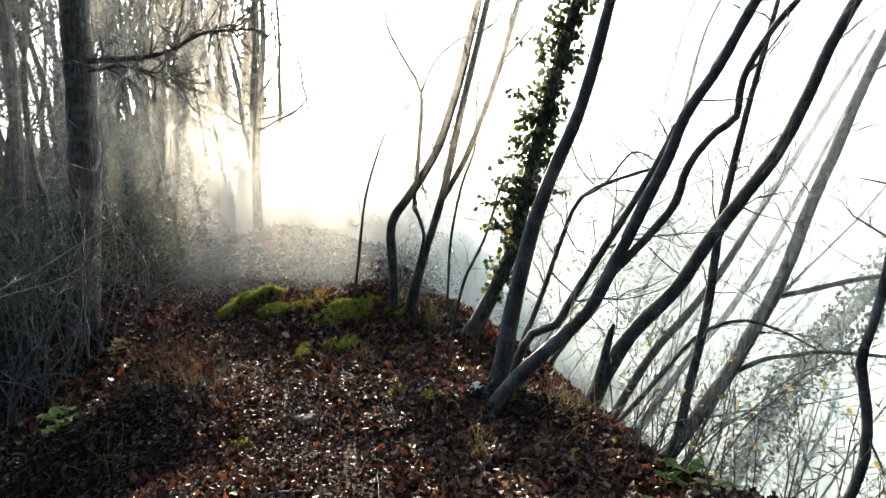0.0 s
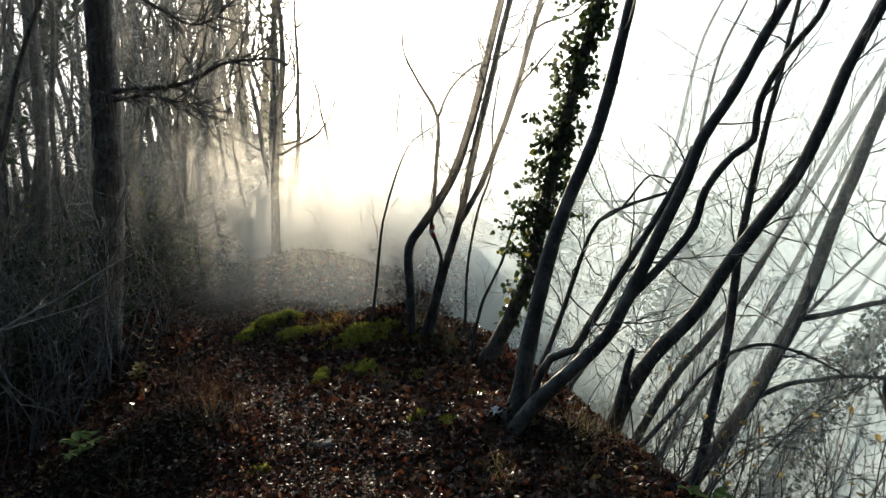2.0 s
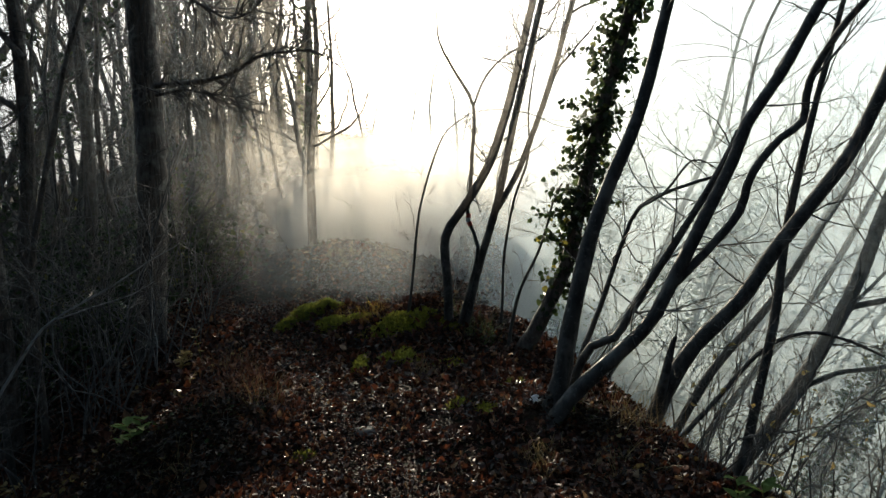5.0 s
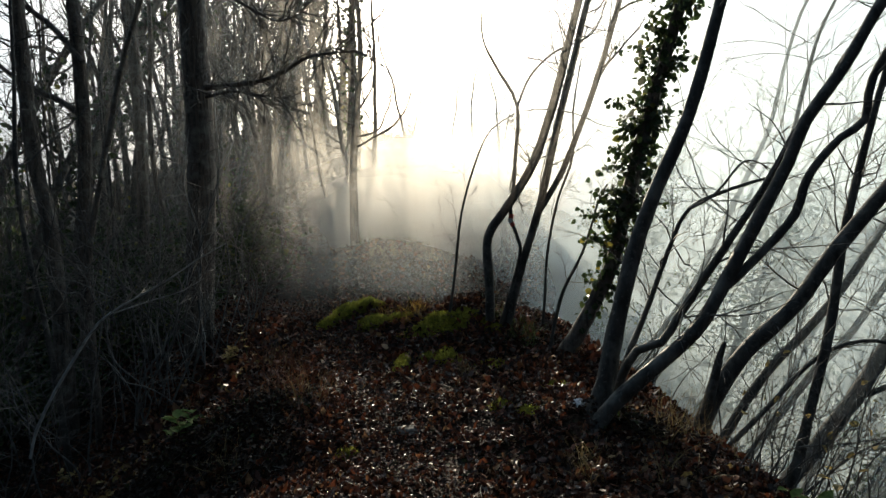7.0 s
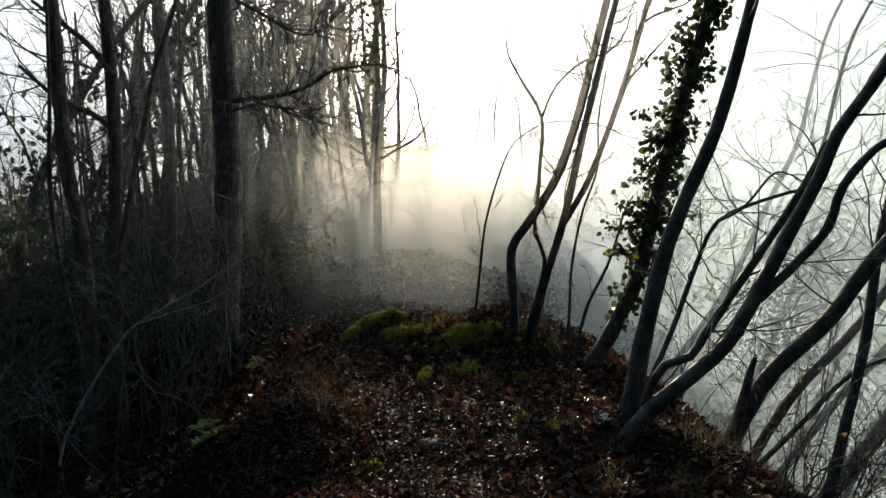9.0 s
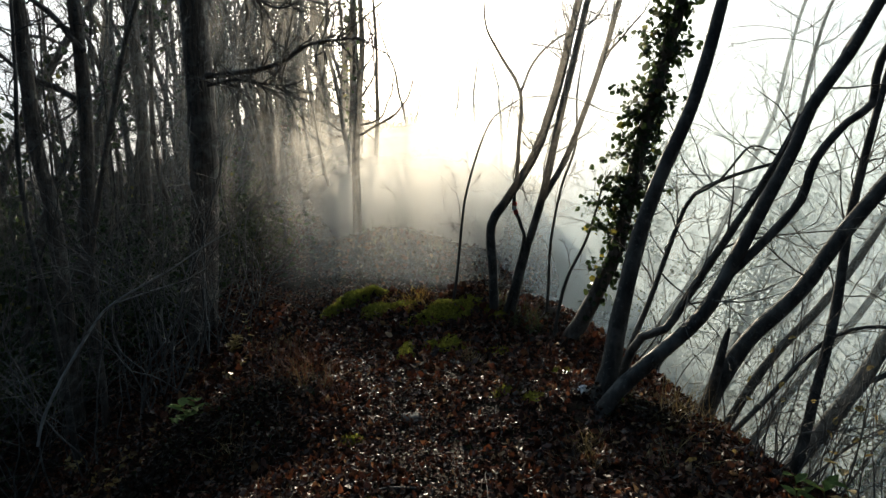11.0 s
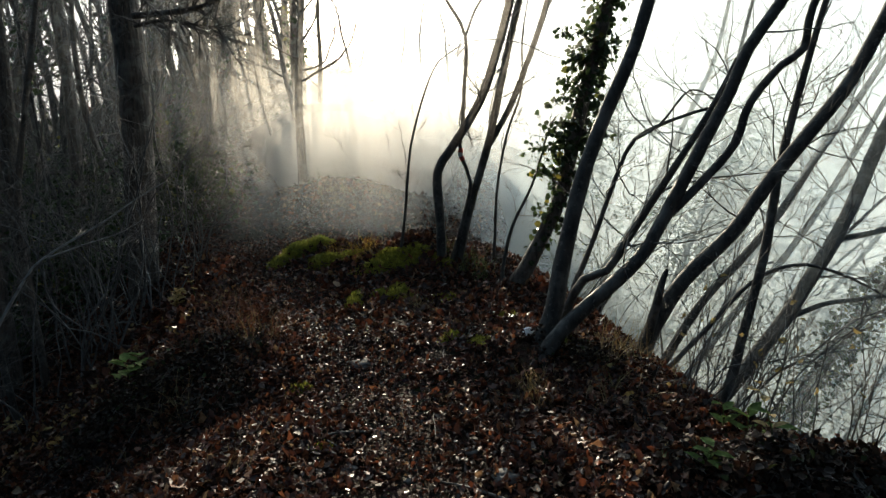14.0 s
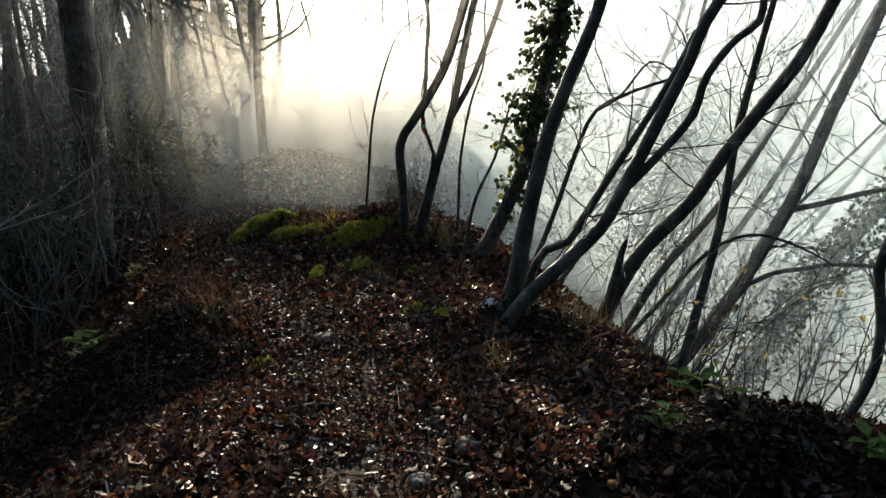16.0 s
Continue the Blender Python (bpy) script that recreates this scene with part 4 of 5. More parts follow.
# ---- leaf litter ----
def lay_leaves(count, x0, x1, y0, y1, low, high, tilt=0.5, bias=1.0):
    x, y = rng.uniform(x0, x1, count), y0 + (y1 - y0) * rng.random(count) ** bias
    return x, y, rng.uniform(low, high, count), tilt


# low ivy mats, coloured near-black for the shade in hollows and banks: middle and reach
SHADE_MATS = [(*p, reach) for p, reach in (
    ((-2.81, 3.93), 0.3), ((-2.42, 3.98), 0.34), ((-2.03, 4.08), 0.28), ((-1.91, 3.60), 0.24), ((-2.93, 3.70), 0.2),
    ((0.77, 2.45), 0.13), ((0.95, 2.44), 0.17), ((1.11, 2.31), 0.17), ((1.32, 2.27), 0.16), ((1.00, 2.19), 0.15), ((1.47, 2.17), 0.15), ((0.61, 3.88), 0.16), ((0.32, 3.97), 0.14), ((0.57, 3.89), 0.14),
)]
litter = Geo()
for x, y, size, tilt in (lay_leaves(54000, -3.6, 2.4, 1.4, 4.6, 0.018, 0.054), lay_leaves(42000, -5.5, 1.6, 4.6, 9.0, 0.035, 0.08), lay_leaves(24000, -10, 0.5, 9.0, 22.0, 0.05, 0.1), lay_leaves(17000, -15, 1.0, 22.0, 37.0, 0.12, 0.22), lay_leaves(14000, -9, -3.4, 1.0, 9, 0.05, 0.09), lay_leaves(16000, -5.5, 4.5, -4.5, 1.4, 0.04, 0.085), lay_leaves(9000, 0.5, 4.0, 1.5, 6.5, 0.03, 0.055)):
    keep = rng.random(len(x)) > 0.1 * np.exp(-(((x - path_x(y)) / 0.35) ** 2))
    keep &= value_noise(x, y, 0.16, 31) + 0.6 * value_noise(x, y, 0.5, 32) > -1.1 + 0.5 * rng.random(len(x))
    for cx, cy, reach in SHADE_MATS:
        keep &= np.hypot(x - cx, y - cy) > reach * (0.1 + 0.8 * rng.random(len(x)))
    x, y, size = x[keep], y[keep], size[keep]
    size = size * (1 - 0.35 * np.exp(-(((x - path_x(y)) / 0.3) ** 2)))
    n = slope_normals(x, y)
    up = n + tilt * rng.normal(size=n.shape)
    ahead = np.cross(up, rng.normal(size=n.shape))
    place = np.stack([x, y, height(x, y) + 0.004 + 0.032 * rng.random(len(x)) ** 2], -1)
    litter.blades(place, ahead, up, size, size * rng.uniform(0.45, 0.85, len(x)), rng.uniform(-0.5, 0.7, len(x)), rng.uniform(-0.5, 0.6, len(x)), 0.34)
solid("leaf_litter", litter, LITTER, "wet brown and russet fallen leaves on the ground", "leaves", kind="stuff")

# pale yellow leaves strewn over the bank below the thicket and along the lip of the drop
pale = Geo()
for count, x0, x1, y0, y1 in ((130, -4.2, -2.6, 3.9, 5.8), (24, 0.6, 1.5, 2.5, 3.9)):
    x, y = rng.uniform(x0, x1, count), rng.uniform(y0, y1, count)
    n = slope_normals(x, y)
    up, size = n + 0.5 * rng.normal(size=n.shape), rng.uniform(0.03, 0.07, count)
    pale.blades(np.stack([x, y, height(x, y) + 0.035], -1), np.cross(up, rng.normal(size=n.shape)), up, size, size * 0.65, 0.3, 0.2, 0.2)
solid("yellow_leaf_litter", pale, YELLOW_LEAF, "pale yellow fallen leaves strewn on the bank", "leaves", kind="stuff")


def lobed_leaf(seed):
    """A curled, lobed leaf on its back, 1 long."""
    r = np.random.default_rng(seed)
    a = np.linspace(-np.pi, np.pi, 19)[:-1]
    reach = 0.42 * (1 + 0.28 * np.cos(5 * a) + 0.08 * r.normal(size=len(a)))
    x, y = reach * np.sin(a) * 0.85, 0.5 - reach * np.cos(a)
    curl = r.uniform(0.3, 0.7)
    rim = np.stack([x, y, curl * (x * x + 0.5 * (y - 0.5) ** 2) + 0.05 * r.normal(size=len(a))], -1)
    v = np.concatenate([rim, [[0, 0.5, 0.0]]])
    g = Geo()
    n = len(a)
    g.put(v, np.array([[k, (k + 1) % n, n] for k in range(n)]))
    stem = np.array([[0, 0.05, 0.02], [0.02, -0.1, 0.05], [0.03, -0.25, 0.03]])
    g.tube(stem, [0.012, 0.01, 0.008], 4)
    return g.mesh("fallen_leaf", LITTER)


leaf_meshes = [lobed_leaf(400 + n) for n in range(6)]
for n in range(150):
    y = 1.9 + 4.2 * rng.random() ** 1.5
    x = rng.uniform(-2.6, float(edge_x(y)) + 0.2)
    size = rng.uniform(0.05, 0.09)
    leaf = new("fallen_leaf", leaf_meshes[n % 6])
    up = Vector(slope_normals(np.array([x]), np.array([y]))[0] + 0.3 * rng.normal(size=3))
    leaf.matrix_basis = Matrix.Translation((x, y, floor_at(x, y) + 0.02)) @ up.to_track_quat("Z", "Y").to_matrix().to_4x4() @ Matrix.Rotation(rng.uniform(0, 6.28), 4, "Z") @ Matrix.Scale(size, 4)
    tagged(leaf, "large curled brown fallen leaf on the litter", "leaf", "large fallen leaves")


def fallen_twig(x, y, long, turn, seed):
    r = np.random.default_rng(seed)
    g = Geo()
    p = np.array([x, y, 0.0])
    q, line = np.array([math.cos(turn), math.sin(turn), 0]), []
    for k in range(6):
        line.append([p[0], p[1], floor_at(p[0], p[1]) + 0.018])
        q = q + 0.18 * r.normal(size=3) * [1, 1, 0]
        p = p + q / np.linalg.norm(q) * long / 5
    wide = r.uniform(0.003, 0.008)
    g.tube(line, wide * np.linspace(1, 0.5, 6), 6, 0.08)
    solid("fallen_twig", g, TWIG_BARK, "thin dead twig lying on the leaf litter", "twig", "dead twigs on the ground", at=(x, y, floor_at(x, y)))


for n in range(46):
    y = 1.9 + 4.5 * rng.random() ** 1.3
    fallen_twig(rng.uniform(-2.8, float(edge_x(y))), y, rng.uniform(0.12, 0.45), rng.uniform(0, 6.28), 500 + n)

# root that runs from the leaning trees along the bank
root_line = [(0.38, 3.95, 0.09), (0.51, 3.94, 0.11), (0.66, 3.92, 0.06), (0.79, 3.91, -0.01), (0.89, 3.90, -0.09)]
line_tree("tree_root", root_line, [0.03, 0.026, 0.022, 0.012], "dark bare root along the bank's lip", TWIG_BARK, "", root=0.1, flare=1.0)

# ---- moss, grass and small plants ----
def moss_cushion(x, y, long, wide, tall, turn, label):
    """A lumpy low cushion with a ragged rim and a nap of short shoots."""
    g = Geo()
    u, v = np.meshgrid(np.linspace(-1, 1, 30), np.linspace(-1, 1, 22))
    d = np.sqrt(u * u + v * v)
    rim = 0.86 + 0.22 * value_noise(np.arctan2(v, u) * 1.6 + x * 9, u * 0, 1.0, 5)
    lift = np.clip(1 - (d / rim) ** 2, 0, None) ** 0.55
    c, s = math.cos(turn), math.sin(turn)
    px, py = x + long / 2 * u * c - wide / 2 * v * s, y + long / 2 * u * s + wide / 2 * v * c
    pz = height(px, py) - 0.03 + (0.7 * tall + 0.03) * lift * (0.8 + 0.35 * value_noise(px, py, 0.16, 6)) + 0.012 * value_noise(px, py, 0.045, 7) * lift
    n = u.shape[1]
    a, b = np.meshgrid(np.arange(u.shape[0] - 1), np.arange(n - 1), indexing="ij")
    g.put(np.stack([px, py, pz], -1), np.stack([a * n + b, a * n + b + 1, (a + 1) * n + b + 1, (a + 1) * n + b], -1).reshape(-1, 4))
    at = (x, y, floor_at(x, y))
    ob = thing("moss_cushion", at, label, "moss", "moss along the path")
    part("cushion", g, MOSS, ob)
    nap = Geo()
    count = int(3600 * long * wide / 0.2)
    k = rng.integers(0, u.size, count)
    keep = lift.ravel()[k] > 0.15
    k = k[keep]
    place = np.stack([px.ravel()[k], py.ravel()[k], pz.ravel()[k]], -1) + rng.normal(size=(len(k), 3)) * [long / 60, wide / 44, 0.002]
    ahead = rng.normal(size=(len(k), 3)) * 0.5 + [0, 0, 0.8]
    nap.blades(place, ahead, rng.normal(size=(len(k), 3)), rng.uniform(0.014, 0.04, len(k)), 0.007, 0.1, 0.2)
    part("nap", nap, MOSS_LIT_TIP, ob)
    return ob


for (x, y), long, wide, tall, turn, label in (
    ((-2.23, 6.91), 0.75, 0.42, 0.17, 0.1, "bright green moss over a rounded stone"),
    ((-2.51, 6.70), 0.34, 0.26, 0.13, 0.3, "small green moss cushion beside the path"),
    ((-1.86, 6.53), 0.85, 0.3, 0.15, -0.1, "long dark green moss ridge across the path edge"),
    ((-1.10, 6.18), 1.0, 0.5, 0.1, 0.25, "bright moss on the sunlit hump"),
    ((-0.86, 6.32), 0.40, 0.30, 0.08, 0.2, "bright moss on the sunlit hump"),
    ((-1.35, 5.48), 0.2, 0.6, 0.09, 0.1, "narrow strip of yellow-green moss"),
    ((-1.01, 5.62), 0.48, 0.4, 0.1, 0.1, "round moss cushion with dry grass"),
    ((-0.58, 5.48), 0.42, 0.32, 0.05, 0.4, "thin moss patch among leaves"),
    ((-0.17, 4.20), 0.24, 0.18, 0.04, 0.4, "thin moss patch among leaves"),
    ((-0.39, 4.29), 0.22, 0.16, 0.035, 0.2, "thin moss patch among leaves"),
    ((-1.30, 3.60), 0.26, 0.15, 0.04, 0.5, "small moss patch in the leaf litter"),
    ((-0.94, 2.82), 0.16, 0.12, 0.035, 0.3, "small moss patch in the leaf litter"),
    ((-0.58, 6.20), 0.28, 0.24, 0.09, 0.2, "moss at the foot of grey stems"),
    ((0.05, 5.0), 0.3, 0.2, 0.04, 0.2, "thin moss patch among leaves"),
):
    moss_cushion(x, y, long, wide, tall, turn, label)


def tuft(x, y, count, tall, spread, mat, label, name="grass_tuft", droop=0.5):
    g = Geo()
    for _ in range(count):
        a, d = rng.uniform(0, 6.28), spread * math.sqrt(rng.random())
        bx, by = x + d * math.cos(a), y + d * math.sin(a)
        p, q = np.array([bx, by, floor_at(bx, by) - 0.01]), np.array([0.5 * rng.normal(), 0.5 * rng.normal(), 1.0])
        long, pts = tall * rng.uniform(0.5, 1.1), []
        side = np.array([-math.sin(a), math.cos(a), 0]) * rng.uniform(0.002, 0.0045)
        for k in range(6):
            pts.append(p.copy())
            q = q / np.linalg.norm(q) + np.array([0.1 * rng.normal(), 0.1 * rng.normal(), -droop * 0.35])
            p = p + q / np.linalg.norm(q) * long / 5
        pts = np.array(pts)
        wide = np.linspace(1, 0.15, 6)[:, None]
        v = np.stack([pts - side * wide, pts + side * wide], 1).reshape(-1, 3)
        k = np.arange(5)[:, None] * 2
        g.put(v, k + [0, 1, 3, 2])
    return solid(name, g, mat, label, "grass", "grass along the path", kind="stuff", at=(x, y, floor_at(x, y)))


BRACKEN = "tangle of withered russet bracken beside the path"
DRY, FRESH = "tuft of dry straw-coloured grass", "tuft of green grass"
for (x, y), count, tall, spread, mat, label in (
    ((-2.05, 4.75), 260, 0.2, 0.34, RUSSET, BRACKEN), ((-1.75, 4.2), 160, 0.16, 0.26, RUSSET, BRACKEN), ((-2.45, 5.3), 200, 0.2, 0.34, RUSSET, BRACKEN), ((-2.3, 4.25), 130, 0.17, 0.24, RUSSET, BRACKEN),
    ((-0.72, 5.16), 90, 0.22, 0.09, GRASS, DRY), ((-1.48, 6.49), 170, 0.24, 0.2, SUNLIT_GRASS, "sunlit tuft of golden dry grass"), ((-1.83, 6.65), 60, 0.2, 0.12, SUNLIT_GRASS, "sunlit tuft of golden dry grass"),
    ((-1.94, 4.49), 110, 0.24, 0.3, GRASS, DRY), ((-2.64, 5.44), 80, 0.22, 0.3, GRASS, DRY), ((-2.17, 3.69), 26, 0.38, 0.14, GRASS, DRY),
    ((-2.21, 3.69), 20, 0.36, 0.12, GRASS, DRY), ((0.18, 3.48), 150, 0.14, 0.17, GRASS, DRY), ((0.23, 3.33), 40, 0.12, 0.1, GRASS, DRY), ((0.64, 3.84), 40, 0.4, 0.12, GRASS, DRY),
    ((0.40, 4.00), 24, 0.2, 0.08, GREEN_GRASS, FRESH), ((-0.26, 6.2), 170, 0.24, 0.22, GREEN_GRASS, FRESH), ((0.95, 4.25), 60, 0.42, 0.18, GRASS, DRY), ((0.78, 4.02), 50, 0.36, 0.14, GRASS, DRY), ((1.22, 4.1), 40, 0.4, 0.18, GRASS, DRY), ((-0.54, 6.45), 60, 0.25, 0.12, GREEN_GRASS, FRESH),
    ((-1.38, 2.71), 30, 0.14, 0.2, GRASS, DRY), ((-2.38, 3.36), 30, 0.18, 0.25, GRASS, DRY), ((0.59, 3.34), 40, 0.3, 0.2, GRASS, DRY),
    ((-2.81, 12.63), 200, 0.5, 0.6, GREEN_GRASS, FRESH), ((-2.21, 11.91), 160, 0.45, 0.5, GRASS, DRY), ((-2.90, 11.16), 160, 0.4, 0.5, GRASS, DRY), ((-3.68, 12.43), 120, 0.35, 0.5, GREEN_GRASS, FRESH),
):
    tuft(x, y, count, tall, spread, mat, label)


def leafy_plant(x, y, tall, leaves, size, mat, label, name="seedling", stems=1, seed=0):
    r = np.random.default_rng(seed)
    plant = thing(name, (x, y, floor_at(x, y)), label, "plant", "small plants in the litter")
    stalk = Geo()
    for _ in range(stems):
        p, q, line = np.array([x, y, floor_at(x, y) - 0.03]), np.array([0.25 * r.normal(), 0.25 * r.normal(), 1.0]), []
        for k in range(6):
            line.append(p.copy())
            q = q / np.linalg.norm(q) + 0.12 * r.normal(size=3)
            p = p + q / np.linalg.norm(q) * (tall + 0.03) / 5
        stalk.tube(line, np.linspace(0.004, 0.0015, 6), 5)
        for m in range(leaves):
            k = min(5, 2 + int(4 * m / leaves))
            a = 2.4 * m + r.uniform(-0.4, 0.4)
            ahead = np.array([[math.cos(a), math.sin(a), r.uniform(0.1, 0.9)]])
            blade = Geo()
            s = size * r.uniform(0.7, 1.1)
            blade.blades([line[k]], ahead, [[0, 0, 1]], s, s * 0.5, 0.12, -0.25)
            part("leaf", blade, mat, plant)
    part("stalk", stalk, GREEN_GRASS, plant)
    return plant


for (x, y), tall, leaves, size, mat, label, stems, seed in (
    ((0.79, 2.37), 0.12, 7, 0.10, GREEN_LEAF, "green seedling with pointed leaves", 1, 1),
    ((-2.79, 4.17), 0.22, 8, 0.14, GREEN_LEAF, "pale green oak seedling in the litter", 2, 2),
    ((1.16, 2.90), 0.18, 6, 0.12, GREEN_LEAF, "broad green bramble leaves on the bank", 2, 3),
    ((1.09, 3.00), 0.14, 5, 0.10, GREEN_LEAF, "broad green bramble leaves on the bank", 1, 4),
    ((1.55, 2.22), 0.14, 7, 0.11, GREEN_LEAF, "green and yellow bramble leaves on the bank", 2, 5),
    ((-3.12, 5.51), 0.16, 10, 0.085, YELLOW_LEAF, "low plant with bright yellow leaves", 4, 6),
    ((-2.95, 5.57), 0.32, 12, 0.06, YELLOW_LEAF, "upright sprig with yellow leaves", 1, 7),
    ((-4.75, 5.27), 0.14, 7, 0.09, YELLOW_LEAF, "low plant with bright yellow leaves", 3, 8),
    ((-2.91, 4.25), 0.10, 6, 0.09, GREEN_LEAF, "pale green seedling in the litter", 1, 9),
    ((1.13, 2.49), 0.3, 5, 0.09, YELLOW_LEAF, "bramble shoot with yellow leaves", 1, 10),
):
    leafy_plant(x, y, tall, leaves, size, mat, label, stems=stems, seed=seed)


def ground_ivy(x, y, reach, seed):
    """A low mat of small leaves on creeping stems, coloured dark for shade."""
    r = np.random.default_rng(seed)
    plant = thing("ground_ivy", (x, y, floor_at(x, y)), "low mat of dark damp ivy and rotting leaves", "plant", "dark ivy on the ground")
    n = int(6500 * reach * reach)
    d, a = reach * 1.1 * np.sqrt(r.random(n)), r.uniform(0, 6.28, n)
    px, py = x + d * np.cos(a), y + d * np.sin(a)
    lump = 0.5 + 0.5 * value_noise(px, py, 0.12, seed)
    at = np.stack([px, py, height(px, py) + 0.015 + (0.02 + 0.13 * lump * (1 - 0.7 * (d / reach / 1.1) ** 2)) * r.random(n) ** 0.6], -1)
    g = Geo()
    size = r.uniform(0.018, 0.042, n)
    g.blades(at, r.normal(size=(n, 3)) * [1, 1, 0.5] + [0, 0, 0.15], r.normal(size=(n, 3)) * 0.6 + [0, 0, 0.7], size, size * 0.85, 0.15, -0.2, 0.15)
    tagged(part("foliage", g, SHADE_LEAF, plant), kind="stuff")
    for k in range(4):
        a = r.uniform(0, 6.28)
        steps = np.linspace(-1, 1, 8) * reach
        sx, sy = x + steps * math.cos(a) + 0.03 * r.normal(size=8), y + steps * math.sin(a) + 0.03 * r.normal(size=8)
        g = Geo()
        g.tube(np.stack([sx, sy, height(sx, sy) + 0.03], -1), np.linspace(0.004, 0.002, 8), 5)
        part("stem", g, TWIG_BARK, plant)


for n, (x, y, reach) in enumerate(SHADE_MATS):
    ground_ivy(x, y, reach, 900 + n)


def bramble(x, y, tall, lean, seed):
    """A dry upright shoot with side twigs and a last few yellow leaves."""
    r = np.random.default_rng(seed)
    ob = thing("bramble_shoot", (x, y, floor_at(x, y)), "dry dark shoot with a few yellow leaves", "shrub", "dry shoots on the bank")
    p, q, line = np.array([x, y, floor_at(x, y) - 0.05]), np.array([lean, 0.1 * r.normal(), 1.0]), []
    for k in range(9):
        line.append(p.copy())
        q = q / np.linalg.norm(q) + 0.1 * r.normal(size=3)
        p = p + q / np.linalg.norm(q) * tall / 8
    g = Geo()
    g.tube(line, np.linspace(0.005, 0.0015, 9), 5)
    part("stem", g, TWIG_BARK, ob)
    fine = Geo()
    for _ in range(5):
        k = int(r.integers(2, 8))
        twigs_from(fine, line[k], np.array([lean, 0, 0.7]) + 0.6 * r.normal(size=3), r.uniform(0.15, 0.4), 0.0025, 1, 0.2, 0.7, r)
    part("spray", fine, TWIG_BARK, ob)
    for _ in range(int(r.integers(0, 3))):
        k = int(r.integers(4, 9))
        b = Geo()
        b.blades([line[k]], r.normal(size=(1, 3)), r.normal(size=(1, 3)), 0.048, 0.03, 0.2, -0.2)
        part("leaf", b, YELLOW_LEAF, ob, "withered yellow leaf")


for n in range(34):
    u = rng.random()
    y = 2.55 + 1.1 * rng.random()
    bramble(float(edge_x(y)) + 0.05 + 0.5 * rng.random(), y, rng.uniform(0.5, 1.1), rng.uniform(-0.1, 0.6), 300 + n)


def stone(x, y, size, label):
    g = Geo()
    u, v = np.meshgrid(np.linspace(0, 2 * np.pi, 14, endpoint=False), np.linspace(0, np.pi, 9))
    d = 1 + 0.38 * value_noise(np.cos(u) * np.sin(v) * 1.7 + x * 7, np.cos(v) * 1.7 + np.sin(u) * np.sin(v) * 2, 0.9, 8)
    z0 = floor_at(x, y)
    v3 = np.stack([x + size * d * np.cos(u) * np.sin(v), y + 0.75 * size * d * np.sin(u) * np.sin(v), z0 + 0.02 * size + 0.32 * size * d * np.cos(v)], -1)
    a, b = np.meshgrid(np.arange(8), np.arange(14), indexing="ij")
    g.put(v3, np.stack([a * 14 + b, (a + 1) * 14 + b, (a + 1) * 14 + (b + 1) % 14, a * 14 + (b + 1) % 14], -1).reshape(-1, 4))
    solid("stone", g, STONE, label, "stone", "stones in the path", at=(x, y, z0))


for (x, y), size in (((-0.01, 2.56), 0.07), ((-0.18, 2.83), 0.045), ((-0.23, 2.34), 0.06), ((-0.76, 2.67), 0.04), ((-0.98, 3.98), 0.09), ((0.35, 2.62), 0.04), ((-0.46, 2.60), 0.03), ((0.01, 2.32), 0.05), ((-0.95, 3.94), 0.05)):
    stone(x, y, size, "half-buried grey stone in the trodden path")


def crumpled_tissue(x, y, size):
    g = Geo()
    u, v = np.meshgrid(np.linspace(0, 2 * np.pi, 20, endpoint=False), np.linspace(0, np.pi, 14))
    r = np.random.default_rng(5)
    d = 1 + 0.22 * r.normal(size=u.shape) * np.sin(v)
    z0 = floor_at(x, y)
    g.put(np.stack([x + size * d * np.cos(u) * np.sin(v), y + size * d * np.sin(u) * np.sin(v), z0 + 1.1 * size + 1.0 * size * d * np.cos(v)], -1), np.array([[a * 20 + b, (a + 1) * 20 + b, (a + 1) * 20 + (b + 1) % 20, a * 20 + (b + 1) % 20] for a in range(13) for b in range(20)]))
    solid("paper_tissue", g, TISSUE, "crumpled white paper tissue at a tree's foot", "litter", at=(x, y, z0), smooth=False)


x, y = (0.17, 4.10)
crumpled_tissue(x, y, 0.032)


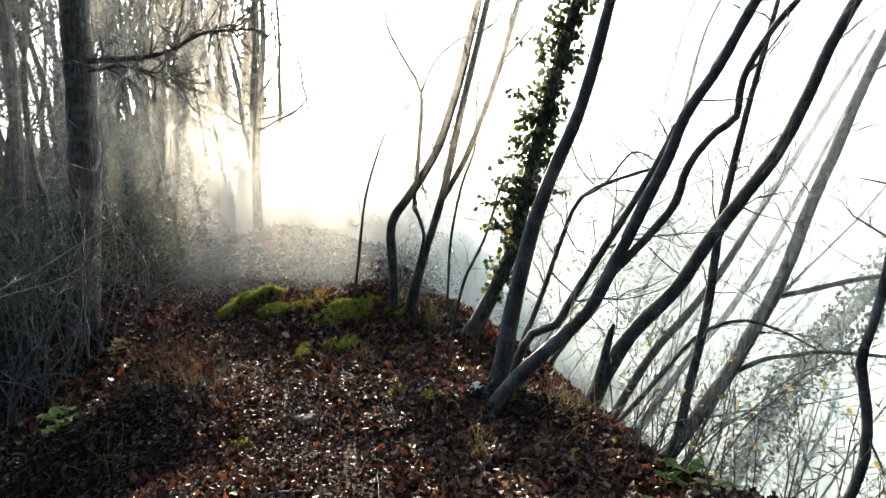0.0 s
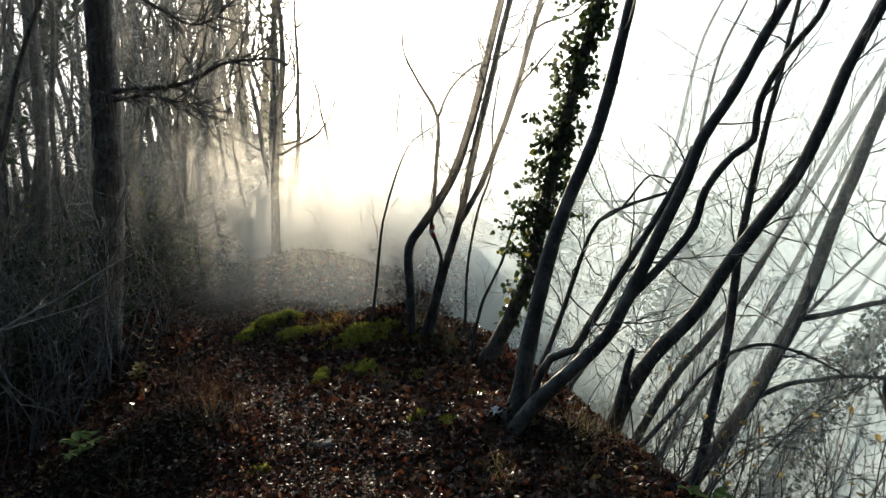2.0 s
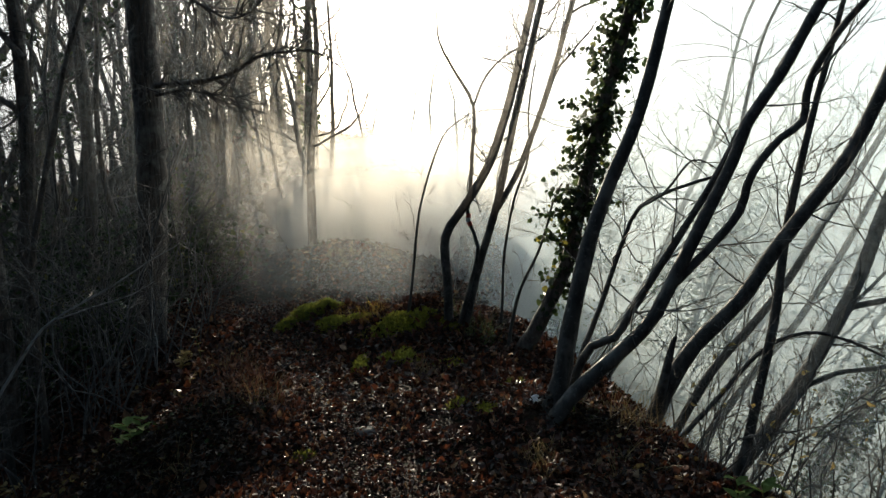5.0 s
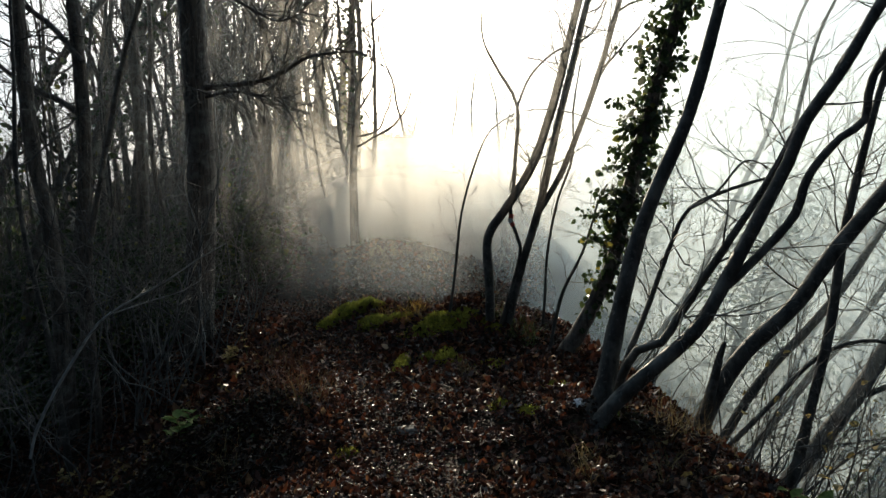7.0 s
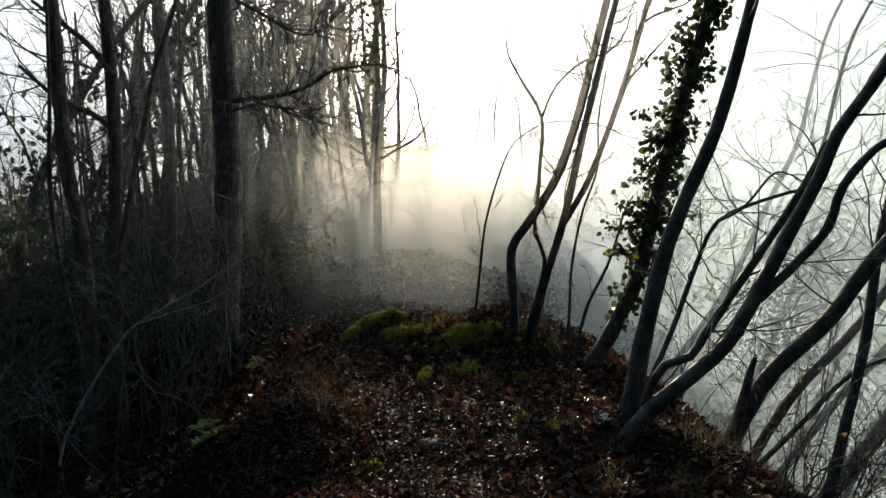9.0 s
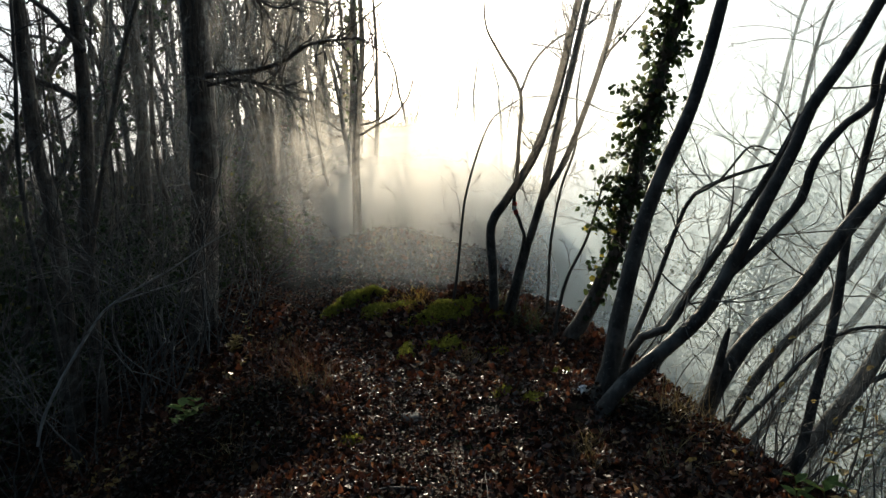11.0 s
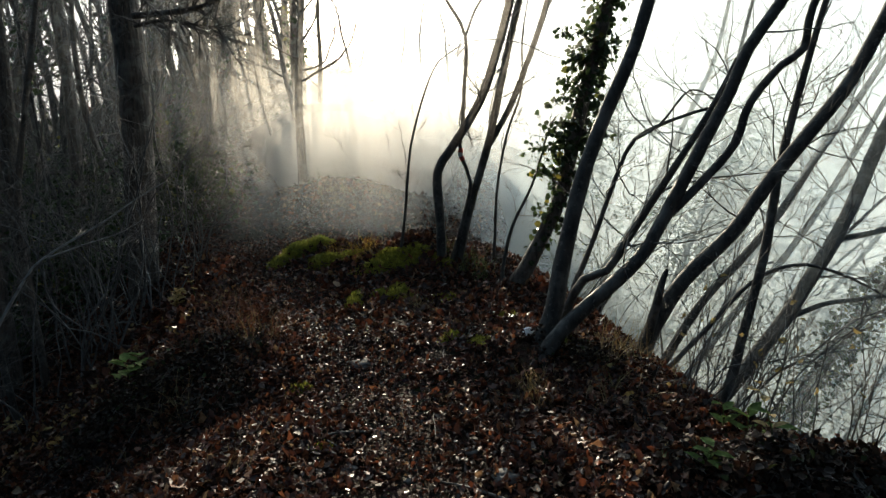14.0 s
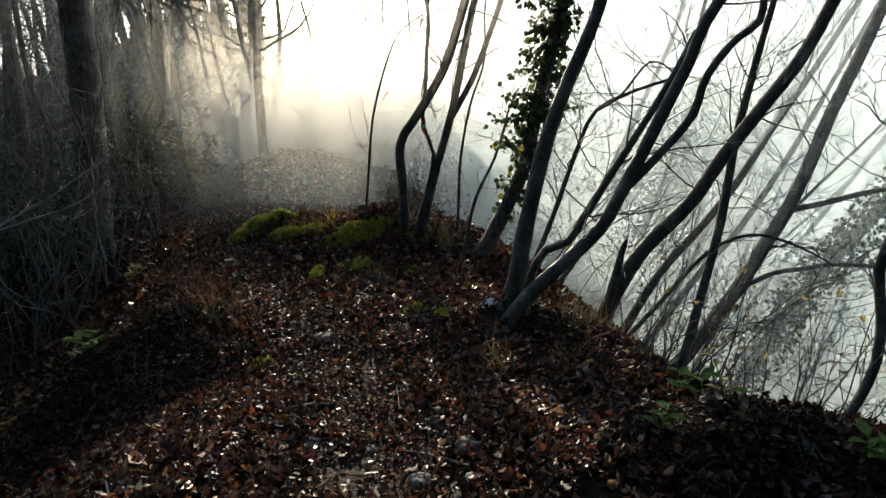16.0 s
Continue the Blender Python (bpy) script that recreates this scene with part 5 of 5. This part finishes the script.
# ---- mist ----
def mist_curtain(x0, x1, y0, slant, low, high, amount, fade, seed, clear=None, onward=0.85, white=(0.9, 0.91, 0.9, 1), least=0.15):
    """A billowing translucent sheet across the slope, standing in for thin mist."""
    g = Geo()
    u, v = np.meshgrid(np.linspace(x0, x1, 40), np.linspace(low, high, 16))
    y = y0 + slant * (u - x0) + 0.25 * value_noise(u, v, 3.0, seed)
    a, b = np.meshgrid(np.arange(15), np.arange(39), indexing="ij")
    g.put(np.stack([u, y, v], -1), np.stack([a * 40 + b, a * 40 + b + 1, (a + 1) * 40 + b + 1, (a + 1) * 40 + b], -1).reshape(-1, 4))
    return solid("mist", g, mist_material("thin_mist", amount, fade / (x1 - x0), clear and [(z - low) / (high - low) for z in clear], onward, white, least), "translucent sheet standing in for thin morning mist", "mist", "banks of mist", kind="stuff")


# valley sheets thin upwards; darker, cooler tint stands for dimmer light away from the sun
for n, (x0, x1, y0, slant, low, high, amount, fade) in enumerate((
    (1.3, 30, 5.35, 0.1, -12, 5, 0.12, 2), (1.0, 30, 6.7, 0.1, -12, 5.5, 0.4, 2.5), (-0.6, 30, 8.4, 0.1, -14, 6.5, 0.54, 2.4), (-2.4, 40, 11.2, 0.1, -18, 7.5, 0.5, 2.6), (-3.5, 60, 16.5, 0.1, -22, 9, 0.55, 4.0), (2, 160, 42, 0.2, -28, 15, 0.6, 9),
)):
    mist_curtain(x0, x1, y0, slant, low, high, amount, fade, 60 + n, (-4.0, 2.5), 0.56, (0.72, 0.84, 0.9, 1), 0.5)
# on the hill they lie low, the sun comes over the crest, and a warm tint stands for its glow; thin veils in the wood
# and among the stems imitate haze and glare
for n, (x0, x1, y0, slant, low, high, amount, fade, clear) in enumerate((
    (-4.2, -1.0, 8.3, 0.05, -2, 2.2, 0.14, 2.2, (-0.6, 0.5)), (-5.2, -0.75, 9.8, 0.05, -2, 2.5, 0.28, 3.0, (-1.0, 0.4)), (-6.6, 0.4, 12.2, 0.05, -1, 2.9, 0.34, 3.4, (-0.8, 0.4)), (-8.0, 0.5, 14.2, 0.05, -1, 3.1, 0.42, 3.8, (-0.5, 0.7)), (-9.6, 0.8, 16.6, 0.05, -1, 3.5, 0.5, 4.2, (0.0, 1.1)), (-12, 1.5, 20.0, 0.0, -1, 4.2, 0.58, 4.6, (0.9, 2.0)),
    (-14, -2.6, 8.0, 0.0, -2, 9, 0.08, 3.0, (0.8, 2.6)), (-10, -2.9, 11.0, 0.0, -2, 8, 0.15, 3.0, (0.8, 2.4)), (-0.75, 1.0, 5.85, 0.0, -1, 8, 0.1, 0.6, (1.3, 3.0)),
)):
    mist_curtain(x0, x1, y0, slant, low, high, amount, fade, 80 + n, clear, 0.92, (0.99, 0.945, 0.86, 1), 0.15 if y0 > 6 else 0.0)
